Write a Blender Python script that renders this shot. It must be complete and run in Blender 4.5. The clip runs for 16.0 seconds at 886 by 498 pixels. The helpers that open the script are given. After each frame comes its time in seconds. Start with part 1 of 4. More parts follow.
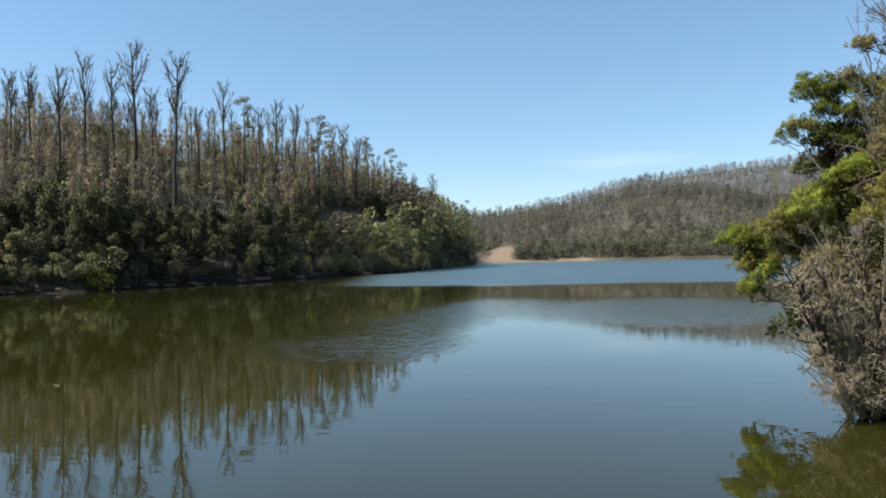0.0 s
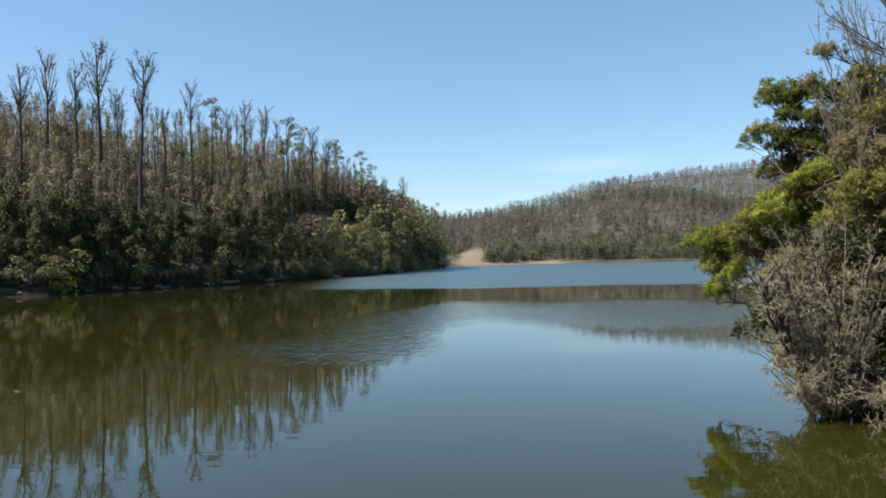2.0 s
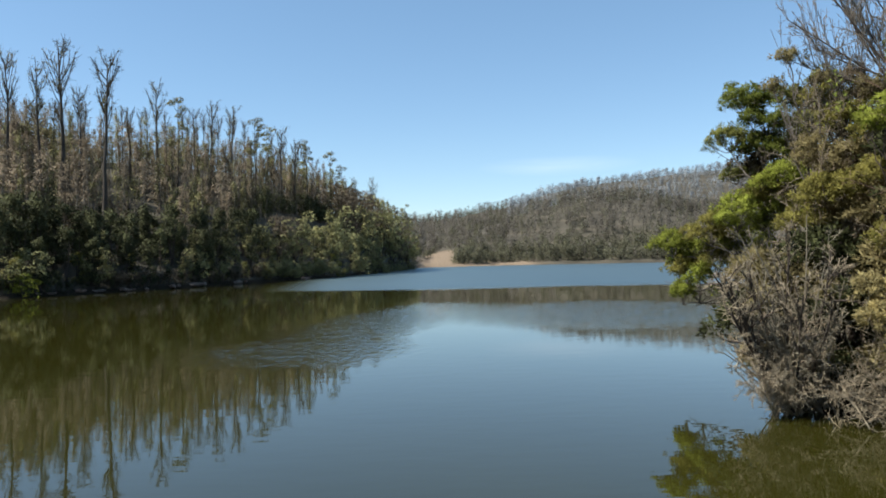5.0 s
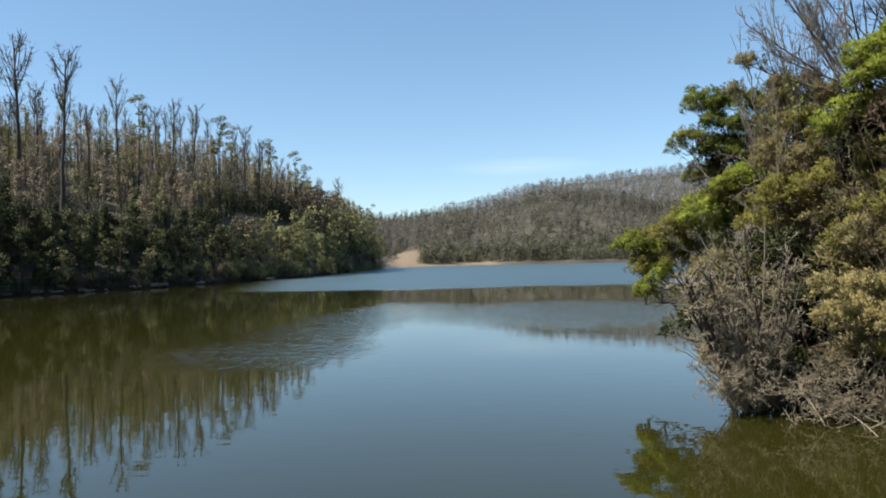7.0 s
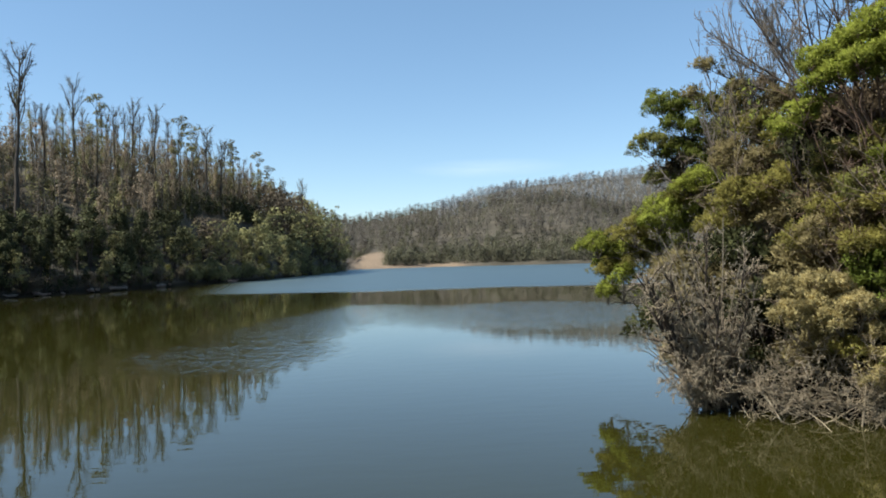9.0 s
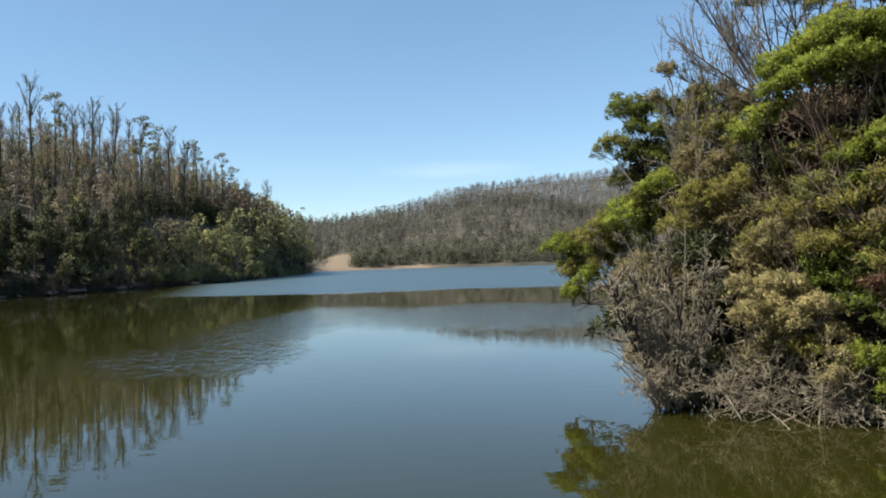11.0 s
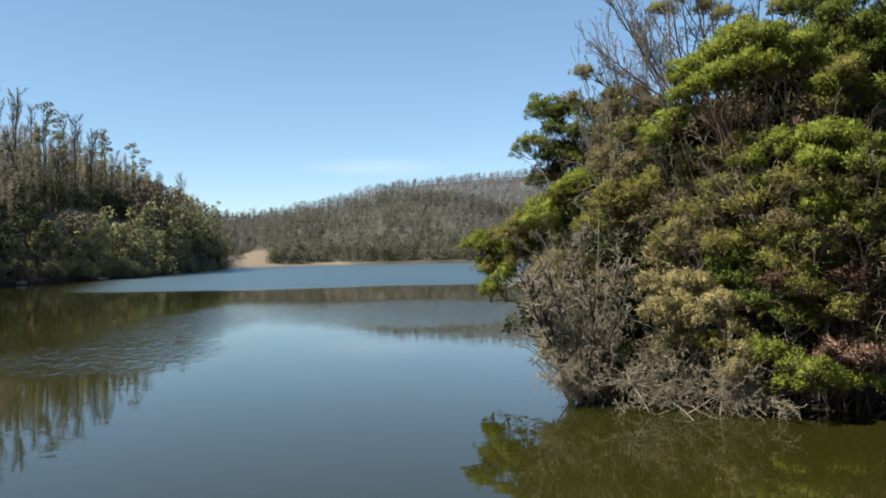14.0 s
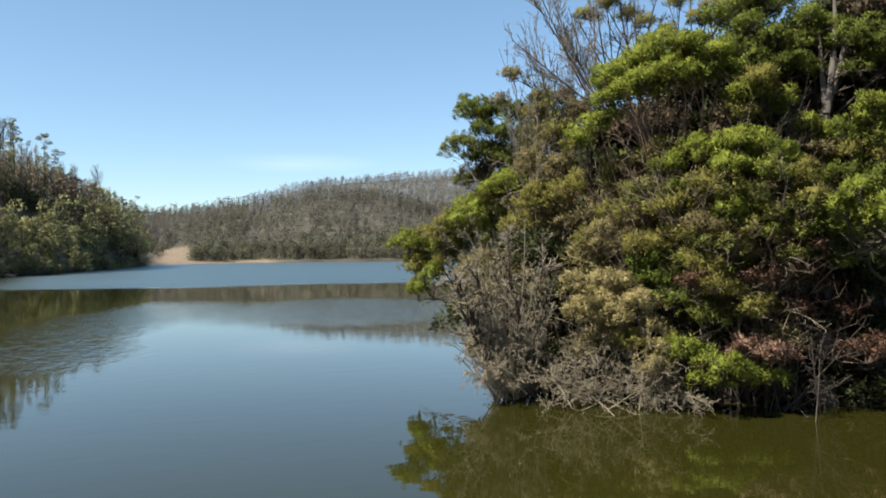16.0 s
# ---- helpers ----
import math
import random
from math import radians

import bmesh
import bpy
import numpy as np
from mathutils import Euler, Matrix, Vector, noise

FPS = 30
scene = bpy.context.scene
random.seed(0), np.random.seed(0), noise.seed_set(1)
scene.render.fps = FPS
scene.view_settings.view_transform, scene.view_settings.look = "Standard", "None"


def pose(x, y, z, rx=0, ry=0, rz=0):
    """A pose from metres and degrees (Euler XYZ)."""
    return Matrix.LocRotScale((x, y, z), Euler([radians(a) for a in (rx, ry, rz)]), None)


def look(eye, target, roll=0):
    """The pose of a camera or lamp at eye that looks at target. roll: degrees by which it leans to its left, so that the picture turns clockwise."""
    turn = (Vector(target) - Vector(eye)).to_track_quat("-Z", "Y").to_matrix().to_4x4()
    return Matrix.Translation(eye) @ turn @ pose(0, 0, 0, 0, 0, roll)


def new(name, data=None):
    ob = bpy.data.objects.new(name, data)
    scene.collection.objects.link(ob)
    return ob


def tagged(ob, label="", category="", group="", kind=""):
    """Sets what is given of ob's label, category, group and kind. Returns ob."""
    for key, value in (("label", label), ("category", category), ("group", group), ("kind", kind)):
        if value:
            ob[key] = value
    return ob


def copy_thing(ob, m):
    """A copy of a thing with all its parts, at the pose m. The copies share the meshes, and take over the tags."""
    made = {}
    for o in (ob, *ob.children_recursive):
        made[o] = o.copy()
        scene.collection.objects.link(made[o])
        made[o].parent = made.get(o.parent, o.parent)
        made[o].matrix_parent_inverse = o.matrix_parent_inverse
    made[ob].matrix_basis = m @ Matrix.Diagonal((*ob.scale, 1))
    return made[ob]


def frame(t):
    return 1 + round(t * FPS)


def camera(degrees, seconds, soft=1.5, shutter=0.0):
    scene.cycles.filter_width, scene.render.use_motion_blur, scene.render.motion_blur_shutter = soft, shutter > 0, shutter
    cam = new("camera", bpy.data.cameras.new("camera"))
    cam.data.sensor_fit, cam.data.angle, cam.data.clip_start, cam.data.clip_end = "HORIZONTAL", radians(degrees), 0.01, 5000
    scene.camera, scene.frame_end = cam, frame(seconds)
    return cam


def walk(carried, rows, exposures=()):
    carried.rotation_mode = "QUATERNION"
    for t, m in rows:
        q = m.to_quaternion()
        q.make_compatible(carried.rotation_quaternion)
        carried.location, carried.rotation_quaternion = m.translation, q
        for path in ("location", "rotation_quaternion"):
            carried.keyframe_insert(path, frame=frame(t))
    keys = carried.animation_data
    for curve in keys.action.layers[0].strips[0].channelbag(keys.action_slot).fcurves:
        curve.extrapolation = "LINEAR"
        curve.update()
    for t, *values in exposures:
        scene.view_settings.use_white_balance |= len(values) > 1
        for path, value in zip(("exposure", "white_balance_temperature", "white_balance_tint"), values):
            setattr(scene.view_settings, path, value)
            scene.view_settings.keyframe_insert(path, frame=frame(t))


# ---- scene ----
cam = camera(62.26, 16.0, 1.8)
# seconds, place (m), heading clockwise from +y, tilt up, lean (degrees)
PATH = [
    (0.0, 0.000, 0.000, 4.500, -2.900, 0.547, -1.005),
    (0.5, -0.003, 0.001, 4.494, -2.144, 0.583, -0.916),
    (1.0, -0.002, 0.000, 4.494, -1.643, 0.648, -0.975),
    (1.5, -0.008, 0.001, 4.502, -1.070, 0.638, -0.994),
    (2.0, 0.003, -0.001, 4.496, -0.574, 0.721, -1.043),
    (2.5, 0.002, 0.000, 4.498, -0.052, 0.773, -0.953),
    (3.0, 0.006, -0.001, 4.494, 0.485, 0.810, -0.949),
    (3.5, 0.001, 0.000, 4.499, 0.773, 0.846, -0.986),
    (4.0, 0.002, 0.000, 4.499, 1.008, 0.812, -1.068),
    (6.5, 0.027, -0.005, 4.504, 3.683, 0.747, -1.130),
    (7.0, 0.027, -0.005, 4.513, 4.442, 0.733, -1.162),
    (7.5, 0.036, -0.006, 4.511, 5.166, 0.817, -1.256),
    (8.0, 0.034, -0.006, 4.516, 6.014, 0.852, -1.185),
    (8.5, 0.038, -0.007, 4.508, 6.653, 0.831, -1.234),
    (11.0, 0.048, -0.008, 4.511, 9.803, 0.866, -1.406),
    (11.5, 0.064, -0.011, 4.496, 10.677, 0.954, -1.222),
    (12.0, 0.064, -0.011, 4.496, 11.235, 0.924, -1.253),
    (12.5, 0.073, -0.013, 4.487, 12.463, 0.793, -1.331),
    (13.0, 0.086, -0.015, 4.481, 13.481, 0.673, -1.203),
    (13.5, 0.090, -0.016, 4.468, 14.773, 0.571, -0.978),
    (14.0, 0.086, -0.015, 4.457, 16.002, 0.551, -0.843),
    (14.5, 0.100, -0.017, 4.450, 17.352, 0.467, -0.693),
    (15.0, 0.076, -0.013, 4.454, 19.008, 0.450, -0.431),
    (15.5, 0.076, -0.013, 4.447, 20.422, 0.505, -0.395),
    (16.0, 0.079, -0.014, 4.450, 21.637, 0.389, -0.387),
]
walk(cam, [(t, pose(x, y, z, 90 + p, 0, -a) @ pose(0, 0, 0, 0, 0, r)) for t, x, y, z, a, p, r in PATH],
     exposures=[(0.0, 0.78, 6250, 7), (15.2, 0.78, 6280, 7), (16.0, 0.90, 6400, 7)])

# ---- sky and sun ----
SUN_AZ, SUN_EL = -101.0, 50.0      # clockwise from +y, above the horizon
world = bpy.data.worlds.new("sky")
scene.world = world
world.use_nodes = True
wn, wl = world.node_tree.nodes, world.node_tree.links
sky = wn.new("ShaderNodeTexSky")
sky.sky_type, sky.sun_disc = "NISHITA", False
sky.sun_elevation, sky.sun_rotation = radians(SUN_EL), radians(SUN_AZ)
sky.altitude, sky.air_density, sky.dust_density, sky.ozone_density = 2500, 1.25, 1.1, 1.5
# one thin wisp of cloud low over the far hills
way = wn.new("ShaderNodeTexCoord")
spread = wn.new("ShaderNodeMapping")
spread.vector_type = "TEXTURE"
spread.inputs["Location"].default_value, spread.inputs["Scale"].default_value = (0.185, 0.975, 0.122), (0.11, 0.2, 0.014)
wl.new(way.outputs["Generated"], spread.inputs[0])
far_off = wn.new("ShaderNodeVectorMath")
far_off.operation = "LENGTH"
wl.new(spread.outputs[0], far_off.inputs[0])
wisp_edge = wn.new("ShaderNodeMapRange")
wisp_edge.inputs[1].default_value, wisp_edge.inputs[2].default_value = 1.0, 0.2
wl.new(far_off.outputs["Value"], wisp_edge.inputs[0])
streaks = wn.new("ShaderNodeTexNoise")
streaks.inputs["Scale"].default_value, streaks.inputs["Detail"].default_value = 1.6, 5
wl.new(spread.outputs[0], streaks.inputs["Vector"])
amount = wn.new("ShaderNodeMath")
amount.operation = "MULTIPLY"
wl.new(wisp_edge.outputs[0], amount.inputs[0])
wl.new(streaks.outputs["Fac"], amount.inputs[1])
faint = wn.new("ShaderNodeMath")
faint.operation = "MULTIPLY"
faint.inputs[1].default_value = 0.45
wl.new(amount.outputs[0], faint.inputs[0])
wisp = wn.new("ShaderNodeMix")
wisp.data_type = "RGBA"
wisp.inputs[7].default_value = (6.5, 7.2, 8.0, 1)
wl.new(faint.outputs[0], wisp.inputs[0])
wl.new(sky.outputs[0], wisp.inputs[6])
# a thin even veil of haze over the whole sky
veil = wn.new("ShaderNodeMix")
veil.data_type = "RGBA"
veil.inputs[0].default_value, veil.inputs[7].default_value = 0.2, (1.75, 3.5, 5.05, 1)
wl.new(wisp.outputs[2], veil.inputs[6])
wl.new(veil.outputs[2], wn["Background"].inputs[0])
wn["Background"].inputs[1].default_value = 0.096
sun_dir = Vector((math.sin(radians(SUN_AZ)) * math.cos(radians(SUN_EL)), math.cos(radians(SUN_AZ)) * math.cos(radians(SUN_EL)), math.sin(radians(SUN_EL))))
sun = new("sun", bpy.data.lights.new("sun", "SUN"))
sun.data.energy, sun.data.angle, sun.data.color = 5.0, radians(0.53), (1.0, 0.95, 0.87)
sun.matrix_world = look(sun_dir * 200, (0, 0, 0))


# ---- materials ----
def nodes_of(name):
    m = bpy.data.materials.new(name)
    m.use_nodes = True
    return m, m.node_tree.nodes, m.node_tree.links, m.node_tree.nodes["Principled BSDF"]


def ramp(n, l, source, stops):
    r = n.new("ShaderNodeValToRGB")
    while len(r.color_ramp.elements) < len(stops):
        r.color_ramp.elements.new(0.5)
    for e, (p, c) in zip(r.color_ramp.elements, stops):
        e.position, e.color = p, (*c, 1)
    l.new(source, r.inputs[0])
    return r.outputs[0]


def noise_of(n, l, scale, detail=4.0, vector=None, rough=0.55):
    x = n.new("ShaderNodeTexNoise")
    x.inputs["Scale"].default_value, x.inputs["Detail"].default_value, x.inputs["Roughness"].default_value = scale, detail, rough
    if vector is not None:
        l.new(vector, x.inputs["Vector"])
    return x.outputs["Fac"]


def mix_rgb(n, l, fac, a, b, blend="MIX"):
    x = n.new("ShaderNodeMix")
    x.data_type, x.blend_type = "RGBA", blend
    for sock, v in ((x.inputs[0], fac), (x.inputs[6], a), (x.inputs[7], b)):
        if isinstance(v, (int, float)):
            sock.default_value = v
        elif isinstance(v, tuple):
            sock.default_value = (*v, 1)
        else:
            l.new(v, sock)
    return x.outputs[2]


def math_of(n, l, op, a, b=0.0, clamp=False):
    x = n.new("ShaderNodeMath")
    x.operation, x.use_clamp = op, clamp
    for sock, v in ((x.inputs[0], a), (x.inputs[1], b)):
        if isinstance(v, (int, float)):
            sock.default_value = v
        else:
            l.new(v, sock)
    return x.outputs[0]


def smooth_of(n, l, value, lo, hi):
    x = n.new("ShaderNodeMapRange")
    x.interpolation_type = "SMOOTHSTEP"
    x.inputs[1].default_value, x.inputs[2].default_value = lo, hi
    l.new(value, x.inputs[0])
    return x.outputs[0]


def foliage(name, dark, mid, light, through_light=0.25, patch=0.35, vary=1.0):
    """Leaves: each one a little different, in patches, and some light passes through."""
    m, n, l, p = nodes_of(name)
    geo, info = n.new("ShaderNodeNewGeometry"), n.new("ShaderNodeObjectInfo")
    dark, light = [tuple(m0 + (v - m0) * vary for v, m0 in zip(c0, mid)) for c0 in (dark, light)]
    c = ramp(n, l, geo.outputs["Random Per Island"], [(0.0, dark), (0.5, mid), (1.0, light)])
    big = smooth_of(n, l, noise_of(n, l, patch, 3, geo.outputs["Position"]), 0.3, 0.7)
    shade = math_of(n, l, "ADD", math_of(n, l, "MULTIPLY", big, 0.8), math_of(n, l, "MULTIPLY", info.outputs["Random"], 0.3))
    shade = math_of(n, l, "ADD", shade, 0.46)
    grey = n.new("ShaderNodeCombineColor")
    for i in range(3):
        l.new(shade, grey.inputs[i])
    c = mix_rgb(n, l, 1.0, c, grey.outputs[0], "MULTIPLY")
    l.new(c, p.inputs["Base Color"])
    p.inputs["Roughness"].default_value = 0.7
    p.inputs["Specular IOR Level"].default_value = 0.08
    t = n.new("ShaderNodeBsdfTranslucent")
    l.new(c, t.inputs[0])
    mixed = n.new("ShaderNodeMixShader")
    mixed.inputs[0].default_value = through_light
    l.new(p.outputs[0], mixed.inputs[1])
    l.new(t.outputs[0], mixed.inputs[2])
    l.new(mixed.outputs[0], n["Material Output"].inputs[0])
    return m


def bark(name, dark, light, scale=6.0):
    m, n, l, p = nodes_of(name)
    geo = n.new("ShaderNodeNewGeometry")
    tex = n.new("ShaderNodeMapping")
    tex.inputs["Scale"].default_value = (1, 1, 0.18)
    l.new(geo.outputs["Position"], tex.inputs[0])
    f = noise_of(n, l, scale, 6, tex.outputs[0], 0.65)
    c = ramp(n, l, f, [(0.3, dark), (0.7, light)])
    r = ramp(n, l, geo.outputs["Random Per Island"], [(0.0, (0.65, 0.65, 0.65)), (1.0, (1.2, 1.15, 1.1))])
    l.new(mix_rgb(n, l, 1.0, c, r, "MULTIPLY"), p.inputs["Base Color"])
    p.inputs["Roughness"].default_value = 0.85
    p.inputs["Specular IOR Level"].default_value = 0.2
    b = n.new("ShaderNodeBump")
    b.inputs["Strength"].default_value, b.inputs["Distance"].default_value = 0.6, 0.03
    l.new(f, b.inputs["Height"])
    l.new(b.outputs[0], p.inputs["Normal"])
    return m


LEAF_BRIGHT = foliage("acacia_leaf", (0.1288, 0.1478, 0.0202), (0.2184, 0.243, 0.0381), (0.3192, 0.336, 0.0784), 0.45, 2.5, 0.6)
LEAF_MID = foliage("shrub_leaf", (0.1431, 0.1272, 0.0297), (0.2279, 0.2035, 0.0519), (0.3233, 0.2862, 0.0901), 0.45, 2.5, 0.6)
LEAF_DEEP = foliage("deep_green_leaf", (0.0655, 0.0782, 0.0138), (0.1207, 0.1391, 0.0253), (0.1898, 0.207, 0.0483), 0.34, 2.5, 0.6)
# the shade inside the bank's thickets, painted into the leaf colour
LEAF_SHADE_GREEN = foliage("shade_leaf", (0.024, 0.027, 0.010), (0.042, 0.046, 0.018), (0.07, 0.073, 0.03), 0.3, 0.8)
LEAF_EVERGREEN = foliage("evergreen_leaf", (0.0324, 0.0346, 0.0157), (0.0572, 0.0605, 0.027), (0.0972, 0.1004, 0.0464), 0.12, 0.3, 0.8)
LEAF_OLIVE = foliage("eucalypt_leaf", (0.0935, 0.088, 0.0385), (0.1562, 0.1441, 0.066), (0.22, 0.2002, 0.099), 0.25, 0.12, 0.3)
LEAF_BROWN = foliage("dry_leaf", (0.1037, 0.081, 0.054), (0.1674, 0.1318, 0.0907), (0.229, 0.1814, 0.1274), 0.25, 0.12, 0.25)
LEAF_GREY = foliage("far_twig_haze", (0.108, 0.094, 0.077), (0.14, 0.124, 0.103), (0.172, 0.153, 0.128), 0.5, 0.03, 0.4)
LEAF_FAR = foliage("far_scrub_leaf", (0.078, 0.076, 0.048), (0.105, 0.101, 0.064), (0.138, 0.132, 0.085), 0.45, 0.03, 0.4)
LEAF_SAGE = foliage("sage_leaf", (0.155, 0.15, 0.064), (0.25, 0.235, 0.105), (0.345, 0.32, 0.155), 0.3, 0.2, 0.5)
# aerial haze over the far ridge, put into its leaves as pale blue-grey
LEAF_HAZY_RIDGE = foliage("hazy_ridge_leaf", (0.22, 0.235, 0.245), (0.275, 0.295, 0.31), (0.32, 0.34, 0.355), 0.5, 0.03, 0.4)
# dark brown for twiggy foliage, and for shade painted into backing leaves
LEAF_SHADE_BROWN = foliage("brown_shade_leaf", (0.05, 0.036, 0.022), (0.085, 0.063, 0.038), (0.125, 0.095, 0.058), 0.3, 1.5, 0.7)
LEAF_PALE = foliage("pale_leaf", (0.2544, 0.2067, 0.0848), (0.3922, 0.3233, 0.1431), (0.5088, 0.4346, 0.2226), 0.45, 2.5, 0.7)
LEAF_TAN = foliage("olive_brown_leaf", (0.13, 0.105, 0.043), (0.212, 0.175, 0.08), (0.31, 0.255, 0.125), 0.45, 2.5, 0.6)
LEAF_RUST = foliage("rust_leaf", (0.04, 0.022, 0.015), (0.095, 0.05, 0.033), (0.20, 0.115, 0.07), 0.25, 2.0)
LEAF_DRY = foliage("withered_leaf", (0.13, 0.072, 0.046), (0.22, 0.13, 0.088), (0.31, 0.20, 0.14), 0.25, 2.0)
LEAF_FRESH = foliage("fresh_leaf", (0.08, 0.105, 0.016), (0.135, 0.165, 0.028), (0.2, 0.23, 0.055), 0.32, 2.5, 0.6)
LEAF_OLIVE_NEAR = foliage("olive_leaf", (0.0972, 0.1004, 0.0259), (0.1642, 0.1663, 0.0443), (0.243, 0.2376, 0.081), 0.45, 2.5, 0.6)
BARK_GREY = bark("grey_bark", (0.07, 0.06, 0.05), (0.19, 0.165, 0.14))
BARK_HILL = bark("weathered_bark", (0.036, 0.030, 0.025), (0.10, 0.085, 0.07), 3.0)
BARK_PALE = bark("pale_bark", (0.11, 0.095, 0.075), (0.26, 0.23, 0.19), 3.0)
BARK_DARK = bark("dark_bark", (0.035, 0.027, 0.022), (0.10, 0.08, 0.065))
TWIG_DEAD = bark("dead_wood", (0.16, 0.126, 0.082), (0.41, 0.345, 0.245), 9.0)
TWIG_RED = bark("reddish_wood", (0.085, 0.055, 0.04), (0.21, 0.14, 0.1), 9.0)
TWIG_GREY = bark("grey_twig", (0.13, 0.112, 0.082), (0.325, 0.285, 0.212), 9.0)
TWIG_ASH = bark("ash_grey_twig", (0.105, 0.091, 0.075), (0.26, 0.228, 0.19), 9.0)
TWIG_BROWN = bark("brown_twig", (0.12, 0.095, 0.064), (0.30, 0.243, 0.17), 9.0)


def ground_material():
    m, n, l, p = nodes_of("hill_soil")
    geo = n.new("ShaderNodeNewGeometry")
    f = noise_of(n, l, 0.06, 8, geo.outputs["Position"], 0.65)
    g = noise_of(n, l, 2.5, 5, geo.outputs["Position"], 0.6)
    floor_c = ramp(n, l, f, [(0.3, (0.05, 0.044, 0.033)), (0.55, (0.085, 0.074, 0.055)), (0.75, (0.12, 0.10, 0.074))])
    bare = ramp(n, l, g, [(0.3, (0.165, 0.118, 0.077)), (0.7, (0.30, 0.225, 0.155))])
    a = n.new("ShaderNodeAttribute")
    a.attribute_name = "bare"
    edge = math_of(n, l, "ADD", a.outputs["Fac"], math_of(n, l, "MULTIPLY", math_of(n, l, "SUBTRACT", f, 0.5), 0.5), True)
    c = mix_rgb(n, l, edge, floor_c, bare)
    fine = ramp(n, l, g, [(0.3, (0.75, 0.75, 0.75)), (0.7, (1.15, 1.15, 1.15))])
    c = mix_rgb(n, l, 1.0, c, fine, "MULTIPLY")
    # wet mud along the near and left shores' waterline, bank shade painted in
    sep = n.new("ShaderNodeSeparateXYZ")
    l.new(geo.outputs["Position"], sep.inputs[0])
    wet_shade = math_of(n, l, "MULTIPLY", smooth_of(n, l, math_of(n, l, "ADD", sep.outputs[2], math_of(n, l, "MULTIPLY", g, -0.5)), 0.9, 0.1), smooth_of(n, l, sep.outputs[1], 300.0, 250.0))
    c = mix_rgb(n, l, wet_shade, c, (0.022, 0.017, 0.011))
    l.new(c, p.inputs["Base Color"])
    p.inputs["Roughness"].default_value = 0.95
    p.inputs["Specular IOR Level"].default_value = 0.1
    return m


def rock_material():
    m, n, l, p = nodes_of("shore_rock")
    geo, info = n.new("ShaderNodeNewGeometry"), n.new("ShaderNodeObjectInfo")
    f = noise_of(n, l, 1.4, 8, geo.outputs["Position"], 0.65)
    a = ramp(n, l, f, [(0.3, (0.08, 0.062, 0.05)), (0.65, (0.2, 0.16, 0.13))])
    b = ramp(n, l, f, [(0.3, (0.12, 0.066, 0.042)), (0.65, (0.25, 0.155, 0.11))])
    l.new(mix_rgb(n, l, info.outputs["Random"], a, b), p.inputs["Base Color"])
    p.inputs["Roughness"].default_value = 0.9
    bump = n.new("ShaderNodeBump")
    bump.inputs["Distance"].default_value = 0.08
    l.new(f, bump.inputs["Height"])
    l.new(bump.outputs[0], p.inputs["Normal"])
    return m


def blob_of(n, l, pos, cx, cy, rx, ry, turn, inner):
    """1 inside an oval patch of the lake, 0 outside it."""
    x = n.new("ShaderNodeMapping")
    x.vector_type = "TEXTURE"
    x.inputs["Location"].default_value = (cx, cy, 0)
    x.inputs["Rotation"].default_value = (0, 0, radians(turn))
    x.inputs["Scale"].default_value = (rx, ry, 1)
    l.new(pos, x.inputs[0])
    d = n.new("ShaderNodeVectorMath")
    d.operation = "LENGTH"
    l.new(x.outputs[0], d.inputs[0])
    return smooth_of(n, l, d.outputs["Value"], 1.0, inner)


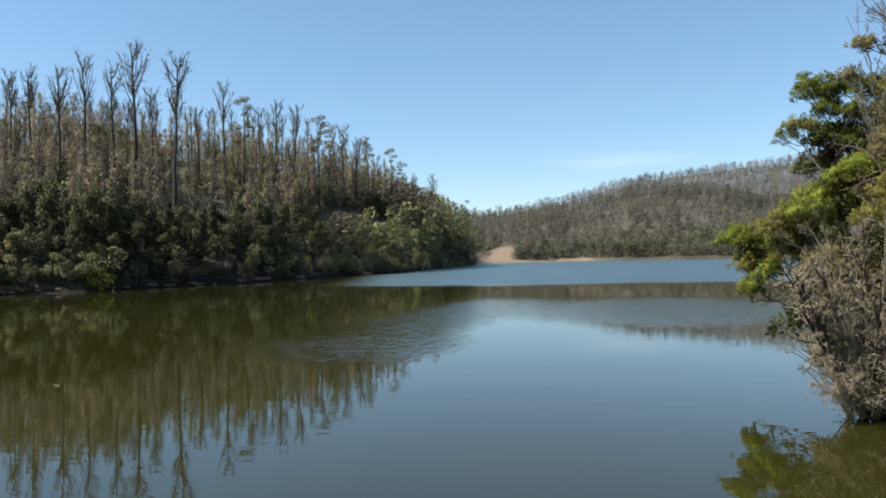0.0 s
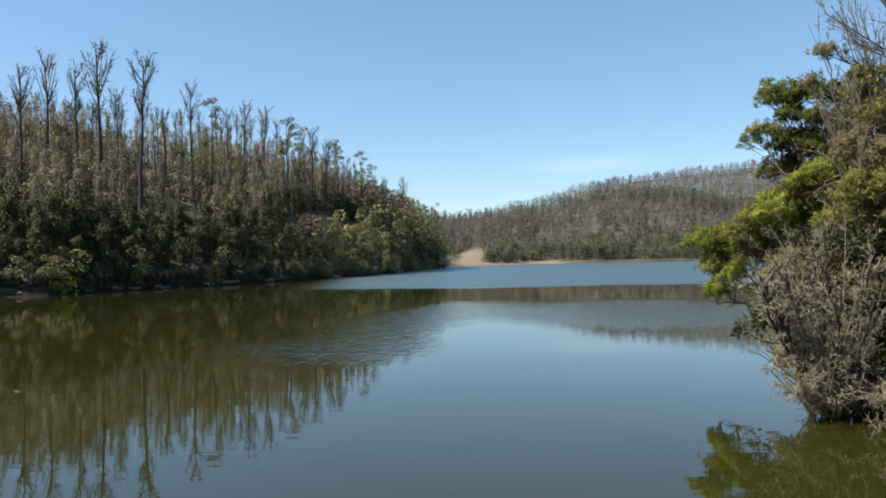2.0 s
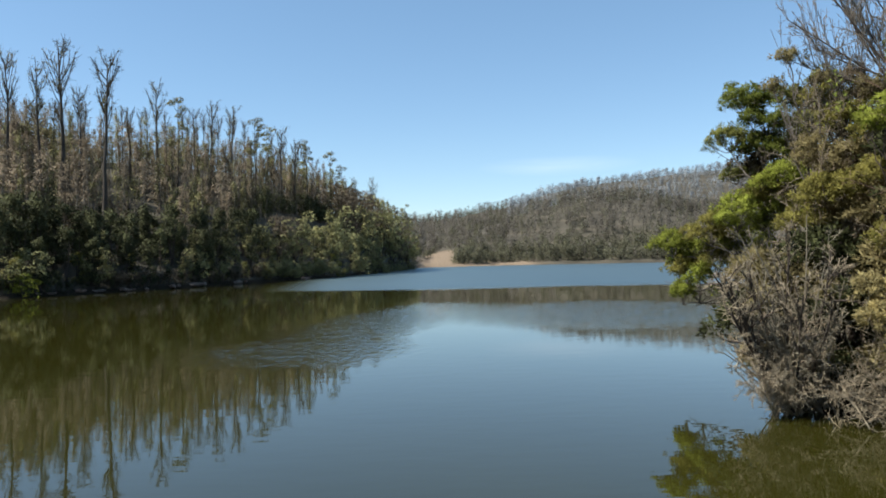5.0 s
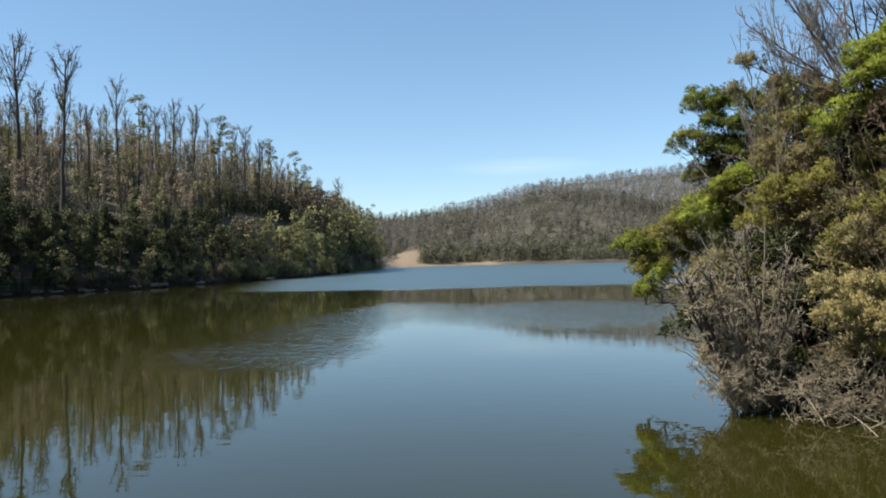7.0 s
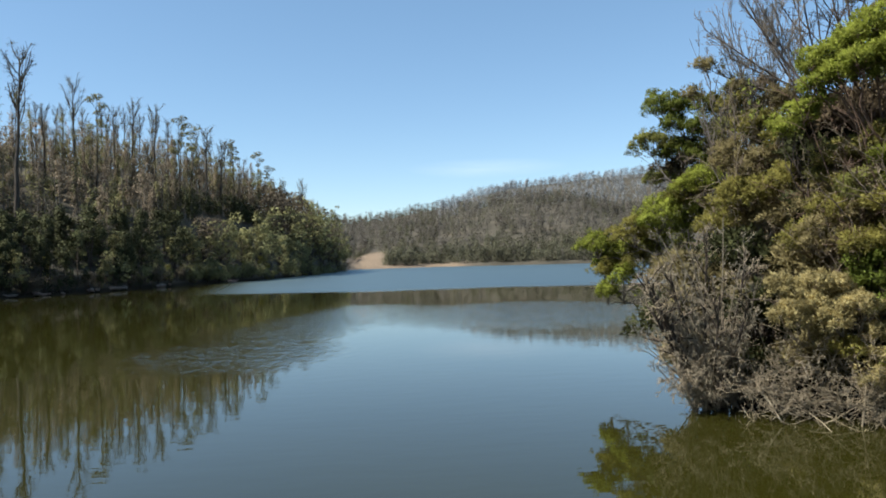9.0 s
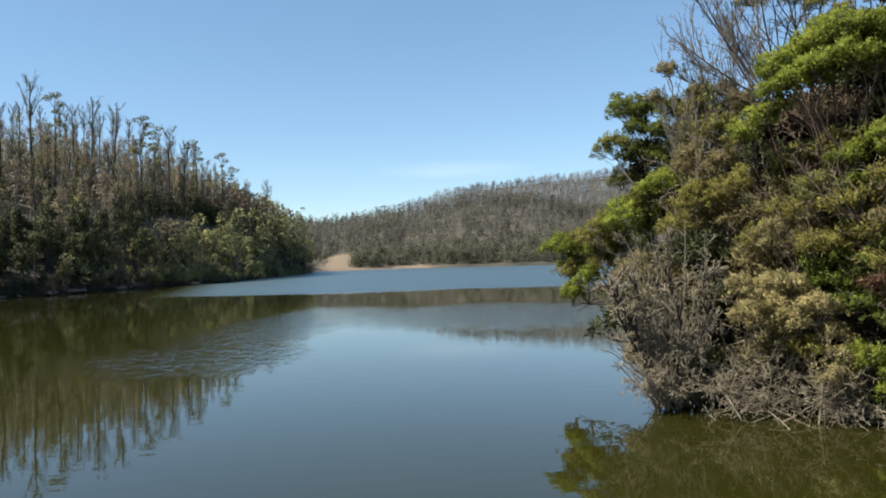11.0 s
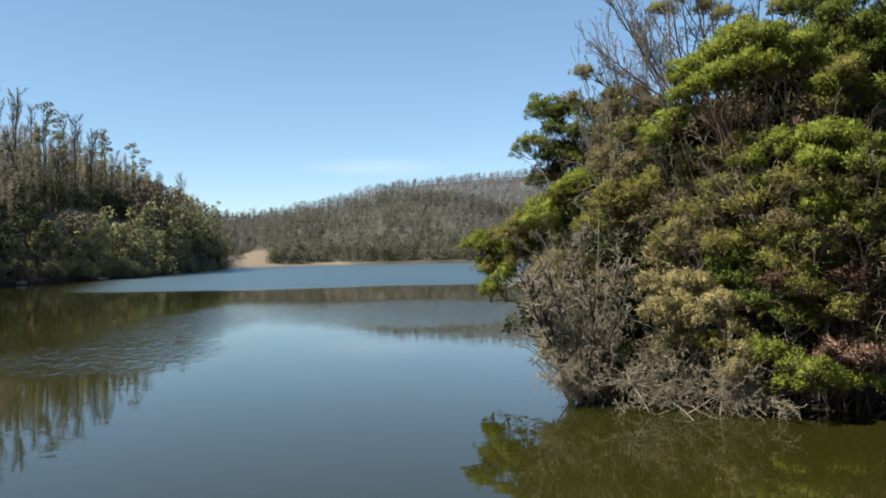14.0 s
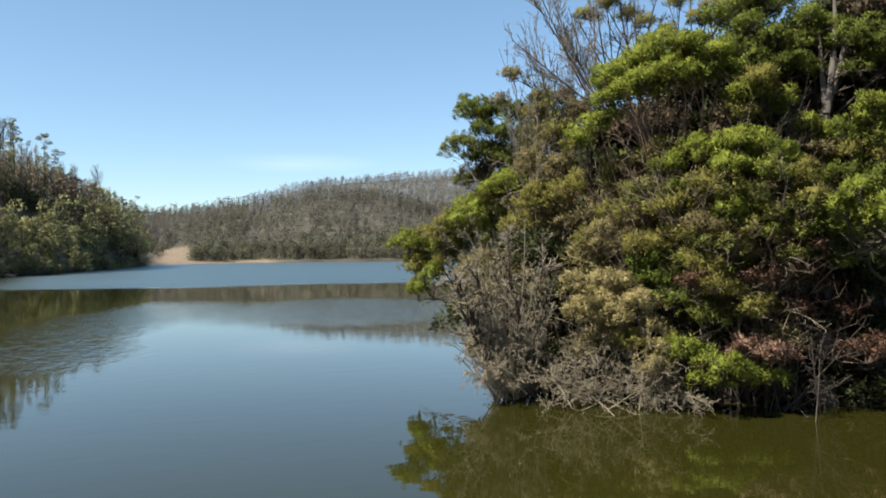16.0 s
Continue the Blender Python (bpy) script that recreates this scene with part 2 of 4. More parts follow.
def water_material():
    """Turbid olive lake water: a mirror at low angles, calm by the shore and roughened by wind further out."""
    m, n, l, p = nodes_of("lake_water")
    pos = n.new("ShaderNodeNewGeometry").outputs["Position"]
    murk = noise_of(n, l, 0.05, 3, pos)
    l.new(ramp(n, l, murk, [(0.3, (0.020, 0.0187, 0.0031)), (0.7, (0.0275, 0.0252, 0.0044))]), p.inputs["Base Color"])
    warp = noise_of(n, l, 0.03, 4, pos)
    sep = n.new("ShaderNodeSeparateXYZ")
    l.new(pos, sep.inputs[0])
    # the wind reaches the open water past a line across the lake, clear of the left shore's lee
    line = math_of(n, l, "ADD", sep.outputs[1], math_of(n, l, "MULTIPLY", warp, 16.0))
    lee = math_of(n, l, "ADD", sep.outputs[0], math_of(n, l, "MULTIPLY", sep.outputs[1], 0.105))
    wind = math_of(n, l, "MULTIPLY", smooth_of(n, l, line, 110.0, 128.0), smooth_of(n, l, lee, -19.0, -1.0))
    # reflections strengthened and tinted blue, painting in the higher sky that ripples mirror
    l.new(math_of(n, l, "ADD", math_of(n, l, "MULTIPLY", wind, 1.75), 1.53), p.inputs["IOR"])
    l.new(mix_rgb(n, l, wind, (0.68, 0.945, 1.0), (0.56, 0.83, 1.0)), p.inputs["Specular Tint"])
    ripple = math_of(n, l, "MAXIMUM", blob_of(n, l, pos, -6.2, 38.0, 8.0, 9.0, 0, 0.3), blob_of(n, l, pos, 16.0, 60.0, 13.0, 19.0, -12, 0.4))
    ripple = math_of(n, l, "MAXIMUM", ripple, math_of(n, l, "MULTIPLY", blob_of(n, l, pos, 5.0, 62.0, 14.0, 20.0, 0, 0.2), 0.35))
    ripple = math_of(n, l, "MAXIMUM", ripple, math_of(n, l, "MULTIPLY", blob_of(n, l, pos, -3.4, 54.0, 7.0, 27.0, -12, 0.3), 0.9))
    ripple = math_of(n, l, "MULTIPLY", ripple, math_of(n, l, "ADD", math_of(n, l, "MULTIPLY", smooth_of(n, l, noise_of(n, l, 0.7, 5, pos, 0.7), 0.38, 0.6), 0.7), 0.3))
    l.new(math_of(n, l, "ADD", math_of(n, l, "MULTIPLY", wind, 0.44), 0.01), p.inputs["Roughness"])
    along = n.new("ShaderNodeMapping")
    along.inputs["Scale"].default_value = (0.4, 1.0, 1.0)
    l.new(pos, along.inputs[0])
    waves = noise_of(n, l, 1.5, 2, along.outputs[0])
    chop = noise_of(n, l, 6.0, 2, along.outputs[0])
    deep = n.new("ShaderNodeMapping")
    deep.inputs["Scale"].default_value = (1.0, 0.5, 1.0)
    l.new(pos, deep.inputs[0])
    fleck = noise_of(n, l, 2.4, 3, deep.outputs[0], 0.6)
    h = math_of(n, l, "ADD", math_of(n, l, "MULTIPLY", waves, 0.0030), math_of(n, l, "MULTIPLY", chop, 0.0004))
    h = math_of(n, l, "ADD", h, math_of(n, l, "MULTIPLY", math_of(n, l, "SUBTRACT", fleck, 0.5), math_of(n, l, "MULTIPLY", ripple, 0.085)))
    b = n.new("ShaderNodeBump")
    b.inputs["Strength"].default_value, b.inputs["Distance"].default_value = 1.0, 1.0
    l.new(h, b.inputs["Height"])
    l.new(b.outputs[0], p.inputs["Normal"])
    return m


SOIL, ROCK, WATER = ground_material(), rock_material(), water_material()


# ---- geometry helpers ----
class Geo:
    """Quads and triangles gathered in arrays, with a material slot for each."""

    def __init__(self):
        self.v, self.n, self.count = [], [], 0
        self.f, self.m = {3: [], 4: []}, {3: [], 4: []}

    def add(self, v, f, slot=0, normal=None):
        f = np.asarray(f, dtype=np.int32)
        k = f.shape[1]
        self.v.append(np.asarray(v, dtype=np.float32))
        self.n.append(np.zeros((len(v), 3), dtype=np.float32) if normal is None else np.asarray(normal, dtype=np.float32))
        self.f[k].append(f + self.count)
        self.m[k].append(np.full(len(f), slot, dtype=np.int32))
        self.count += len(v)

    def joined(self):
        """The vertices, their normals, and the faces of each size."""
        return np.concatenate(self.v), np.concatenate(self.n), {k: np.concatenate(x) for k, x in self.f.items() if x}

    def merge(self, joined, turn, shift, slot=0):
        v, n, faces = joined
        start = self.count
        self.v.append((v @ turn + shift).astype(np.float32))
        self.n.append((n @ turn).astype(np.float32))
        for k, f in faces.items():
            self.f[k].append(f + start)
            self.m[k].append(np.full(len(f), slot, dtype=np.int32))
        self.count += len(v)

    def tube(self, path, radii, sides=5, slot=0):
        path = np.asarray(path, dtype=float)
        radii = np.asarray(radii, dtype=float)
        t = np.gradient(path, axis=0)
        t /= np.linalg.norm(t, axis=1, keepdims=True) + 1e-9
        ref = np.array([0.31, 0.95, 0.05]) if abs(t[0][2]) > 0.7 else np.array([0.1, 0.05, 0.99])
        s = np.cross(t, ref)
        s /= np.linalg.norm(s, axis=1, keepdims=True) + 1e-9
        u = np.cross(s, t)
        a = np.arange(sides) * 2 * np.pi / sides
        ring = path[:, None] + radii[:, None, None] * (s[:, None] * np.cos(a)[None, :, None] + u[:, None] * np.sin(a)[None, :, None])
        k = len(path)
        i, j = np.meshgrid(np.arange(k - 1), np.arange(sides), indexing="ij")
        jn = (j + 1) % sides
        f = np.stack([i * sides + j, (i + 1) * sides + j, (i + 1) * sides + jn, i * sides + jn], -1).reshape(-1, 4)
        self.add(ring.reshape(-1, 3), f, slot, (ring - path[:, None]).reshape(-1, 3))

    def leaves(self, p, way, length, width, rng, out, slot=0):
        """One pointed leaf at each p, along way; out: the way that the tuft's surface faces there."""
        p, way = np.asarray(p), np.asarray(way, dtype=float)
        n = len(p)
        way = way / (np.linalg.norm(way, axis=1, keepdims=True) + 1e-9)
        s = np.cross(way, rng.normal(size=(n, 3)))
        s /= np.linalg.norm(s, axis=1, keepdims=True) + 1e-9
        size = (0.6 + 0.8 * rng.random(n))[:, None]
        a, w = way * length * size, s * width * 0.5 * size
        out = np.broadcast_to(np.asarray(out, float), (n, 3)) + rng.normal(size=(n, 3)) * 0.2
        w *= np.where((np.cross(a - w, -2 * w) * out).sum(1) < 0, -1.0, 1.0)[:, None]
        v = np.stack([p + w, p + a, p - w], 1).reshape(-1, 3)
        self.add(v, np.arange(3 * n).reshape(n, 3), slot, np.repeat(out, 3, axis=0))

    def mesh(self, name, mats, smooth=False):
        me = bpy.data.meshes.new(name)
        v = np.concatenate(self.v)
        me.vertices.add(len(v))
        me.vertices.foreach_set("co", v.ravel())
        loops, starts, slots, at = [], [], [], 0
        for k in (3, 4):
            for f, m in zip(self.f[k], self.m[k]):
                loops.append(f.ravel())
                starts.append(at + np.arange(len(f), dtype=np.int32) * k)
                slots.append(m)
                at += f.size
        me.loops.add(at)
        me.loops.foreach_set("vertex_index", np.concatenate(loops))
        starts = np.concatenate(starts).astype(np.int32)
        me.polygons.add(len(starts))
        me.polygons.foreach_set("loop_start", starts)
        for x in mats:
            me.materials.append(x)
        me.polygons.foreach_set("material_index", np.concatenate(slots))
        n = np.concatenate(self.n)
        rounded = bool(np.abs(n).max() > 0)
        if smooth or rounded:
            me.polygons.foreach_set("use_smooth", np.ones(len(starts), dtype=bool))
        me.update(calc_edges=True)
        if rounded:
            n /= np.linalg.norm(n, axis=1, keepdims=True) + 1e-9
            me.attributes.new("custom_normal", "FLOAT_VECTOR", "POINT").data.foreach_set("vector", n.ravel())
            me.update()
        return me


def part(name, geo, mats, parent, label="", smooth=False):
    ob = new(name, geo.mesh(name, mats if isinstance(mats, (list, tuple)) else [mats], smooth))
    ob.parent = parent
    return tagged(ob, label)


def thing(name, place, label, category, group="", kind=""):
    ob = new(name)
    ob.location = place
    ob.empty_display_size = 0.3
    return tagged(ob, label, category, group, kind)


def bent(a, b, k, wander, rise, rng):
    """A bowed way from a to b in k steps."""
    a, b = np.asarray(a, float), np.asarray(b, float)
    s = np.linspace(0, 1, k)[:, None]
    p = a + (b - a) * s
    w = np.cumsum(rng.normal(size=(k, 3)), axis=0) * wander
    w -= w[0] + (w[-1] - w[0]) * s
    p += w
    p[:, 2] += (np.sin(s[:, 0] * np.pi) * rise)
    return p


def spot(az, d, z=0.0):
    a = radians(az)
    return np.array([d * math.sin(a), d * math.cos(a), z])


def sight(az, el, d):
    """The place d metres out, on the line that rises by el degrees from the eye's height."""
    return spot(az, d, 4.5 + d * math.tan(radians(el)))


# ---- ground: one sheet from under the camera to the horizon ----
def step(x):
    x = np.clip(x, 0, 1)
    return x * x * (3 - 2 * x)


AZ_K = [-180, -120, -90, -60, -34, -29, -23, -18.6, -12.7, -6.6, -3.1, -0.9, 0.3, 3, 6.5, 9, 12.8, 17.6, 20.6, 24, 60, 180]
SHORE = [30, 40, 70, 105, 124, 123, 135, 144, 171, 201, 259, 336, 396, 415, 436, 438, 440, 445, 446, 446, 430, 400]
# first ridge: how far behind the shore, and how high
RISE_D = [140, 140, 140, 130, 120, 120, 120, 115, 105, 85, 60, 36, 130, 260, 300, 305, 320, 310, 305, 300, 300, 200]
RISE_H = [40, 45, 42, 40, 37, 36, 34.5, 35, 34, 22, 16, 6, 5, 22, 38, 50, 60, 59, 47, 38, 45, 40]
# far ridge
FAR_D = [900, 900, 800, 700, 700, 700, 700, 700, 800, 850, 880, 900, 900, 910, 950, 1100, 1300, 1400, 1420, 1440, 1300, 1000]
FAR_H = [80, 70, 50, 40, 36, 36, 36, 36, 36, 36, 42, 47, 49, 54, 66, 92, 127, 147, 153, 159, 150, 90]
# the valley between the two
DIP = [0, 0, 0, 0, 0, 0, 0, 0, 0, 0, 0, 0, 0, 0, 0, 12, 30, 38, 34, 30, 0, 0]


def smooth_noise(x, y, scale):
    x, y = x / scale, y / scale
    return (np.sin(x * 1.3 + 1.7 * np.sin(y * 0.7)) + np.sin(y * 1.7 + 1.3 * np.sin(x * 0.9 + 2)) + np.sin((x + y) * 0.9 + 4)) / 3


def ground_z(x, y):
    x, y = np.asarray(x, float), np.asarray(y, float)
    d = np.hypot(x, y)
    az = np.degrees(np.arctan2(x, y))
    at = lambda table: np.interp(az, AZ_K, table)
    shore = at(SHORE) + 0.9 * smooth_noise(x, y, 6.0)
    back = d - shore
    rd, rh, fd, fh = at(RISE_D), at(RISE_H), at(FAR_D), at(FAR_H)
    first = np.where(back > 0, 0.6 * np.clip(back, 0, 4) / 4 + rh * np.sin(np.clip(back / rd, 0, 1) * np.pi / 2) ** 1.15, 0.5 * np.maximum(back, -6))
    past = np.clip((d - shore - rd) / np.maximum(fd - shore - rd, 50), 0, 1)
    far = rh + (fh - rh) * step(past) - at(DIP) * np.sin(past * np.pi) * (1 - 0.5 * past)
    hill = np.where(back > rd, 0.6 + far, first) + smooth_noise(x, y, 40.0) * np.clip(back / 60, 0, 1) * 2.0
    # wooded bank on the right
    c, s = math.cos(radians(37)), math.sin(radians(37))
    u, v = x * s + y * c, x * c - y * s
    inland = np.minimum(u - 22.7 - 0.35 * np.clip(v - 1.0, 0, 5), v + 3.4 + 0.38 * np.clip(u - 22, -5, 14))
    inland = np.where(u > 90, np.minimum(inland, v + 14), inland) + 0.5 * smooth_noise(x, y, 2.2)
    bank = np.where(inland > 0, 0.42 * np.clip(inland, 0, 60) ** 0.97, 0.5 * inland)
    bank = np.minimum(bank, 20.0)
    # the embankment on which the camera stands
    edge = 8.5 + np.clip(np.abs(az - 10) - 60, 0, 200) * 0.25
    dam = np.where(np.abs(az - 10) > 115, 2.9, np.clip(2.9 - np.clip(d - 3, 0, None) * 2.9 / (edge - 3), -3, 2.9))
    dam = np.where(d > 60, -3, dam)
    return np.maximum(np.maximum(np.maximum(hill, bank), dam), -2.5)


def build_ground():
    az = np.concatenate([np.arange(-180, -46, 4), np.arange(-46, 62, 0.5), np.arange(62, 180, 4)])
    d = np.concatenate([[0.0], np.geomspace(1.5, 90, 46), np.geomspace(93, 600, 110), np.geomspace(620, 4500, 40)])
    A, D = np.meshgrid(np.radians(az), d, indexing="ij")
    x, y = D * np.sin(A), D * np.cos(A)
    z = ground_z(x, y)
    na, nd = A.shape
    i, j = np.meshgrid(np.arange(na), np.arange(nd - 1), indexing="ij")
    k = (i + 1) % na
    f = np.stack([i * nd + j, i * nd + j + 1, k * nd + j + 1, k * nd + j], -1).reshape(-1, 4)
    geo = Geo()
    geo.add(np.stack([x, y, z], -1).reshape(-1, 3), f)
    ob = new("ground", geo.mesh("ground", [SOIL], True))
    a = np.degrees(A)
    spit = step((a + 0.45) / 0.5) * step((3.4 - a) / 1.2) * step((D - 320) / 30) * step((515 - D) / 40)
    strip = step((a + 1) / 1) * step((10.0 - a) / 2) * (z > -0.5) * step((3.2 - z) / 1.5) * (D > 300)
    lip = 0.05 * (z > -0.5) * step((1.2 - z) / 0.6) * (D > 80) * (a < 0)
    bare = np.maximum(np.maximum(spit, strip), lip).ravel()
    at = ob.data.attributes.new("bare", "FLOAT", "POINT")
    at.data.foreach_set("value", bare.astype(np.float32))
    tagged(ob, "brown wooded hills with a bare tan spit round the lake", "ground", kind="structure")


def build_water():
    geo = Geo()
    a = np.radians(np.arange(0, 360, 5))
    ring = [np.stack([r * np.sin(a), r * np.cos(a), 0 * a], -1) for r in (0.5, 60, 250, 700)]
    k = len(a)
    f = [[r * k + i, (r + 1) * k + i, (r + 1) * k + (i + 1) % k, r * k + (i + 1) % k] for r in range(3) for i in range(k)]
    geo.add(np.concatenate(ring), f)
    ob = new("water", geo.mesh("water", [WATER]))
    tagged(ob, "calm olive-green lake water mirroring hills and sky", "water", kind="structure")


build_ground()
build_water()


# ---- trees of the hills, in metres, foot at the origin ----
def crooked_trunk(geo, h, r, lean, rng, sides=6, top=0.15):
    path = bent((0, 0, -0.6), (lean * rng.normal(), lean * rng.normal(), h), 8, 0.12 * h / 25, 0, rng)
    geo.tube(path, np.linspace(r, r * top, 8), sides)
    return path


def on_path(path, s):
    x = s * (len(path) - 1)
    i = min(int(x), len(path) - 2)
    return path[i] + (path[i + 1] - path[i]) * (x - i)


def tall_bare(rng, h=30.0):
    """A tall half-dead gum: clean straight trunk, steep limbs, and a feathery fan of twigs near the top."""
    wood, crown = Geo(), Geo()
    path = crooked_trunk(wood, h * 0.94, 0.42, 0.5, rng, 6, 0.22)
    for i in range(22):
        s = (0.66 if i > 4 else 0.45) + 0.34 * rng.random() ** 0.8
        a = on_path(path, s)
        ang, reach = rng.random() * 6.28, (0.9 + 2.0 * rng.random()) * (1.35 - 0.45 * s) * (1.0 if i > 4 else 0.6)
        b = a + np.array([math.cos(ang) * reach, math.sin(ang) * reach, 0.6 + reach * (1.5 + 1.5 * rng.random())])
        b[2] = min(b[2], h * (0.97 + 0.07 * rng.random()))
        limb = bent(a, b, 5, 0.1, -0.5, rng)
        wood.tube(limb, np.linspace(0.10, 0.04, 5), 4)
        for _ in range(9):
            c = on_path(limb, 0.35 + 0.65 * rng.random())
            e = c + rng.normal(size=3) * 0.45 + np.array([(b - a)[0] * 0.2, (b - a)[1] * 0.2, 0.7])
            wood.tube(bent(c, e, 3, 0.06, 0, rng), [0.04, 0.03, 0.02], 3)
            m = 4
            p = c + (e - c) * rng.random((m, 1)) + rng.normal(size=(m, 3)) * 0.2
            crown.leaves(p, rng.normal(size=(m, 3)) + [0, 0, -0.2], 0.26, 0.11, rng, p - on_path(path, min(s, 0.9)) + [0, 0, 0.6])
    return wood, crown


def tall_tufted(rng, h=27.0):
    """A gum with rounded leaf tufts at the ends of rising limbs."""
    wood, crown = Geo(), Geo()
    path = crooked_trunk(wood, h * 0.9, 0.28, 0.7, rng)
    for k in range(9):
        s = 0.55 + 0.45 * k / 8
        a = on_path(path, s)
        ang, reach = rng.random() * 6.28, 1.0 + 2.2 * rng.random() * (1.25 - s)
        b = a + np.array([math.cos(ang) * reach, math.sin(ang) * reach, 1.0 + 1.8 * rng.random()])
        wood.tube(bent(a, b, 4, 0.12, -0.2, rng), np.linspace(0.09, 0.03, 4), 4)
        r = 0.8 + 0.7 * rng.random()
        m = int(70 * r)
        q = rng.normal(size=(m, 3))
        q /= np.linalg.norm(q, axis=1, keepdims=True)
        p = b + q * np.array([r, r, r * 0.55]) * (0.55 + 0.45 * rng.random((m, 1)))
        crown.leaves(p, q + rng.normal(size=(m, 3)) * 0.8, 0.5, 0.3, rng, q + [0, 0, 0.3])
    for _ in range(40):
        a = on_path(path, 0.3 + 0.6 * rng.random())
        m = 4
        q = rng.normal(size=(m, 3)) * 0.5
        crown.leaves(a + q, rng.normal(size=(m, 3)), 0.4, 0.2, rng, q * 2 + [0, 0, 0.3])
    return wood, crown


def column_tree(rng, h=16.0, leaves=480, spread=1.0, size=0.34, shoots=True):
    """A slim forest gum, its trunk furred with short shoots."""
    wood, crown = Geo(), Geo()
    path = crooked_trunk(wood, h, 0.17, 0.5, rng, 5)
    for _ in range(16):
        s = 0.28 + 0.7 * rng.random()
        a = on_path(path, s)
        ang, reach = rng.random() * 6.28, spread * (0.4 + 0.7 * rng.random())
        b = a + np.array([math.cos(ang) * reach, math.sin(ang) * reach, reach * (1.2 + 1.2 * rng.random())])
        if shoots:
            wood.tube(bent(a, b, 3, 0.06, 0, rng), [0.05, 0.035, 0.012], 3)
        m = leaves // 16
        p = a + (b - a) * (0.25 + 0.8 * rng.random((m, 1))) + rng.normal(size=(m, 3)) * [0.28, 0.28, 0.45]
        crown.leaves(p, rng.normal(size=(m, 3)) + [0, 0, 0.2], size, size * 0.5, rng, (p - a) * [1, 1, 0.4] / spread + [0, 0, 0.35])
    return wood, crown


def bush(rng, h=8.0, r=2.6, leaves=700, size=0.45, cone=0.5):
    """A dense shrub or young tree built of leafy puffs."""
    wood, crown = Geo(), Geo()
    for _ in range(3):
        wood.tube(bent((0, 0, -0.5), (rng.normal() * r * 0.3, rng.normal() * r * 0.3, h * 0.75), 5, 0.12, 0, rng), np.linspace(0.13, 0.03, 5), 4)
    puffs = 19
    for _ in range(puffs):
        s = rng.random() ** 0.8
        rr = r * (1 - cone * s) * (0.5 + 0.6 * rng.random())
        ang = rng.random() * 6.28
        c = np.array([math.cos(ang) * rr, math.sin(ang) * rr, h * (0.1 + 0.85 * s)])
        pr = r * 0.38 * (0.7 + 0.6 * rng.random())
        m = leaves // puffs
        q = rng.normal(size=(m, 3))
        q /= np.linalg.norm(q, axis=1, keepdims=True)
        crown.leaves(c + q * pr * np.array([1, 1, 0.75]) * (0.65 + 0.35 * rng.random((m, 1))), q + rng.normal(size=(m, 3)) * 0.7, size, size * 0.55, rng, q * 0.8 + (c - [0, 0, h * 0.45]) / [r, r, h * 0.5] * 0.8 + [0, 0, 0.05])
    return wood, crown


def plant(name, made, wood_mat, leaf_mat, label, category, group):
    ob = thing(name, (0, 0, 0), label, category, group)
    part("trunk", made[0], wood_mat, ob, "", True)
    part("crown", made[1], leaf_mat, ob)
    return ob


def stand(ob, first, az, d, scale, turn, sink=0.15):
    """Sets the thing itself the first time, a copy after that."""
    p = spot(az, d)
    m = Matrix.LocRotScale((p[0], p[1], float(ground_z(p[0], p[1])) - sink), Euler((0, 0, turn)), (scale, scale, scale))
    if first:
        ob.matrix_basis = m
        return ob
    ob2 = copy_thing(ob, Matrix.LocRotScale(m.to_translation(), Euler((0, 0, turn)), None))
    ob2.scale = (scale, scale, scale)
    return ob2


def scatter(kinds, sites, rng):
    used = set()
    for az, d, scale, k in sites:
        stand(kinds[k], k not in used, az, d, scale, rng.random() * 6.28)
        used.add(k)


R = np.random.default_rng(7)
GUMS = "tall gums on the hillside"
tall_kinds = [plant("gum_tree", tall_bare(np.random.default_rng(20 + i)), BARK_HILL, LEAF_OLIVE, "tall half-bare gum tree with thin grey limbs", "tree", GUMS) for i in range(3)]
tall_kinds += [plant("gum_tree", tall_tufted(np.random.default_rng(30 + i)), BARK_HILL, LEAF_OLIVE, "tall gum tree with rounded olive leaf tufts", "tree", GUMS) for i in range(3)]

# azimuth, top's elevation, distance, kind
HEROES = [
    (-33.3, 12.6, 178, 0), (-32.2, 12.9, 172, 1), (-30.5, 13.3, 170, 2), (-28.8, 14.0, 168, 0), (-26.95, 13.4, 166, 1),
    (-25.6, 15.4, 166, 2), (-22.95, 14.7, 160, 1), (-24.4, 12.2, 190, 0), (-21.2, 11.2, 195, 2), (-19.4, 12.9, 198, 0),
    (-18.0, 12.0, 196, 3),
]
HEROES_2 = [
    (-15.7, 11.8, 215, 1), (-16.8, 11.2, 220, 0), (-14.2, 11.5, 218, 2), (-12.5, 10.9, 222, 4), (-11.7, 10.3, 226, 3), (-10.6, 10.0, 230, 0),
    (-9.6, 9.1, 235, 1), (-8.6, 9.4, 240, 5), (-6.9, 8.3, 250, 3), (-5.95, 7.4, 262, 4), (-3.6, 6.3, 290, 2), (-1.0, 4.4, 338, 5), (-4.9, 6.3, 280, 1),
]
HEIGHTS = (29.4, 29.4, 29.4, 26.6, 26.6, 26.6)
used = set()
LESSER = [(a + R.normal() * 0.35, float(np.interp(a, [-36, -24, -14, -8], [11.6, 10.9, 10.2, 8.4])) + 0.9 * R.random(), float(np.interp(a, AZ_K, SHORE)) + 70 + 35 * R.random(), int(R.integers(0, 3))) for a in np.arange(-36, -7.5, 0.95)]
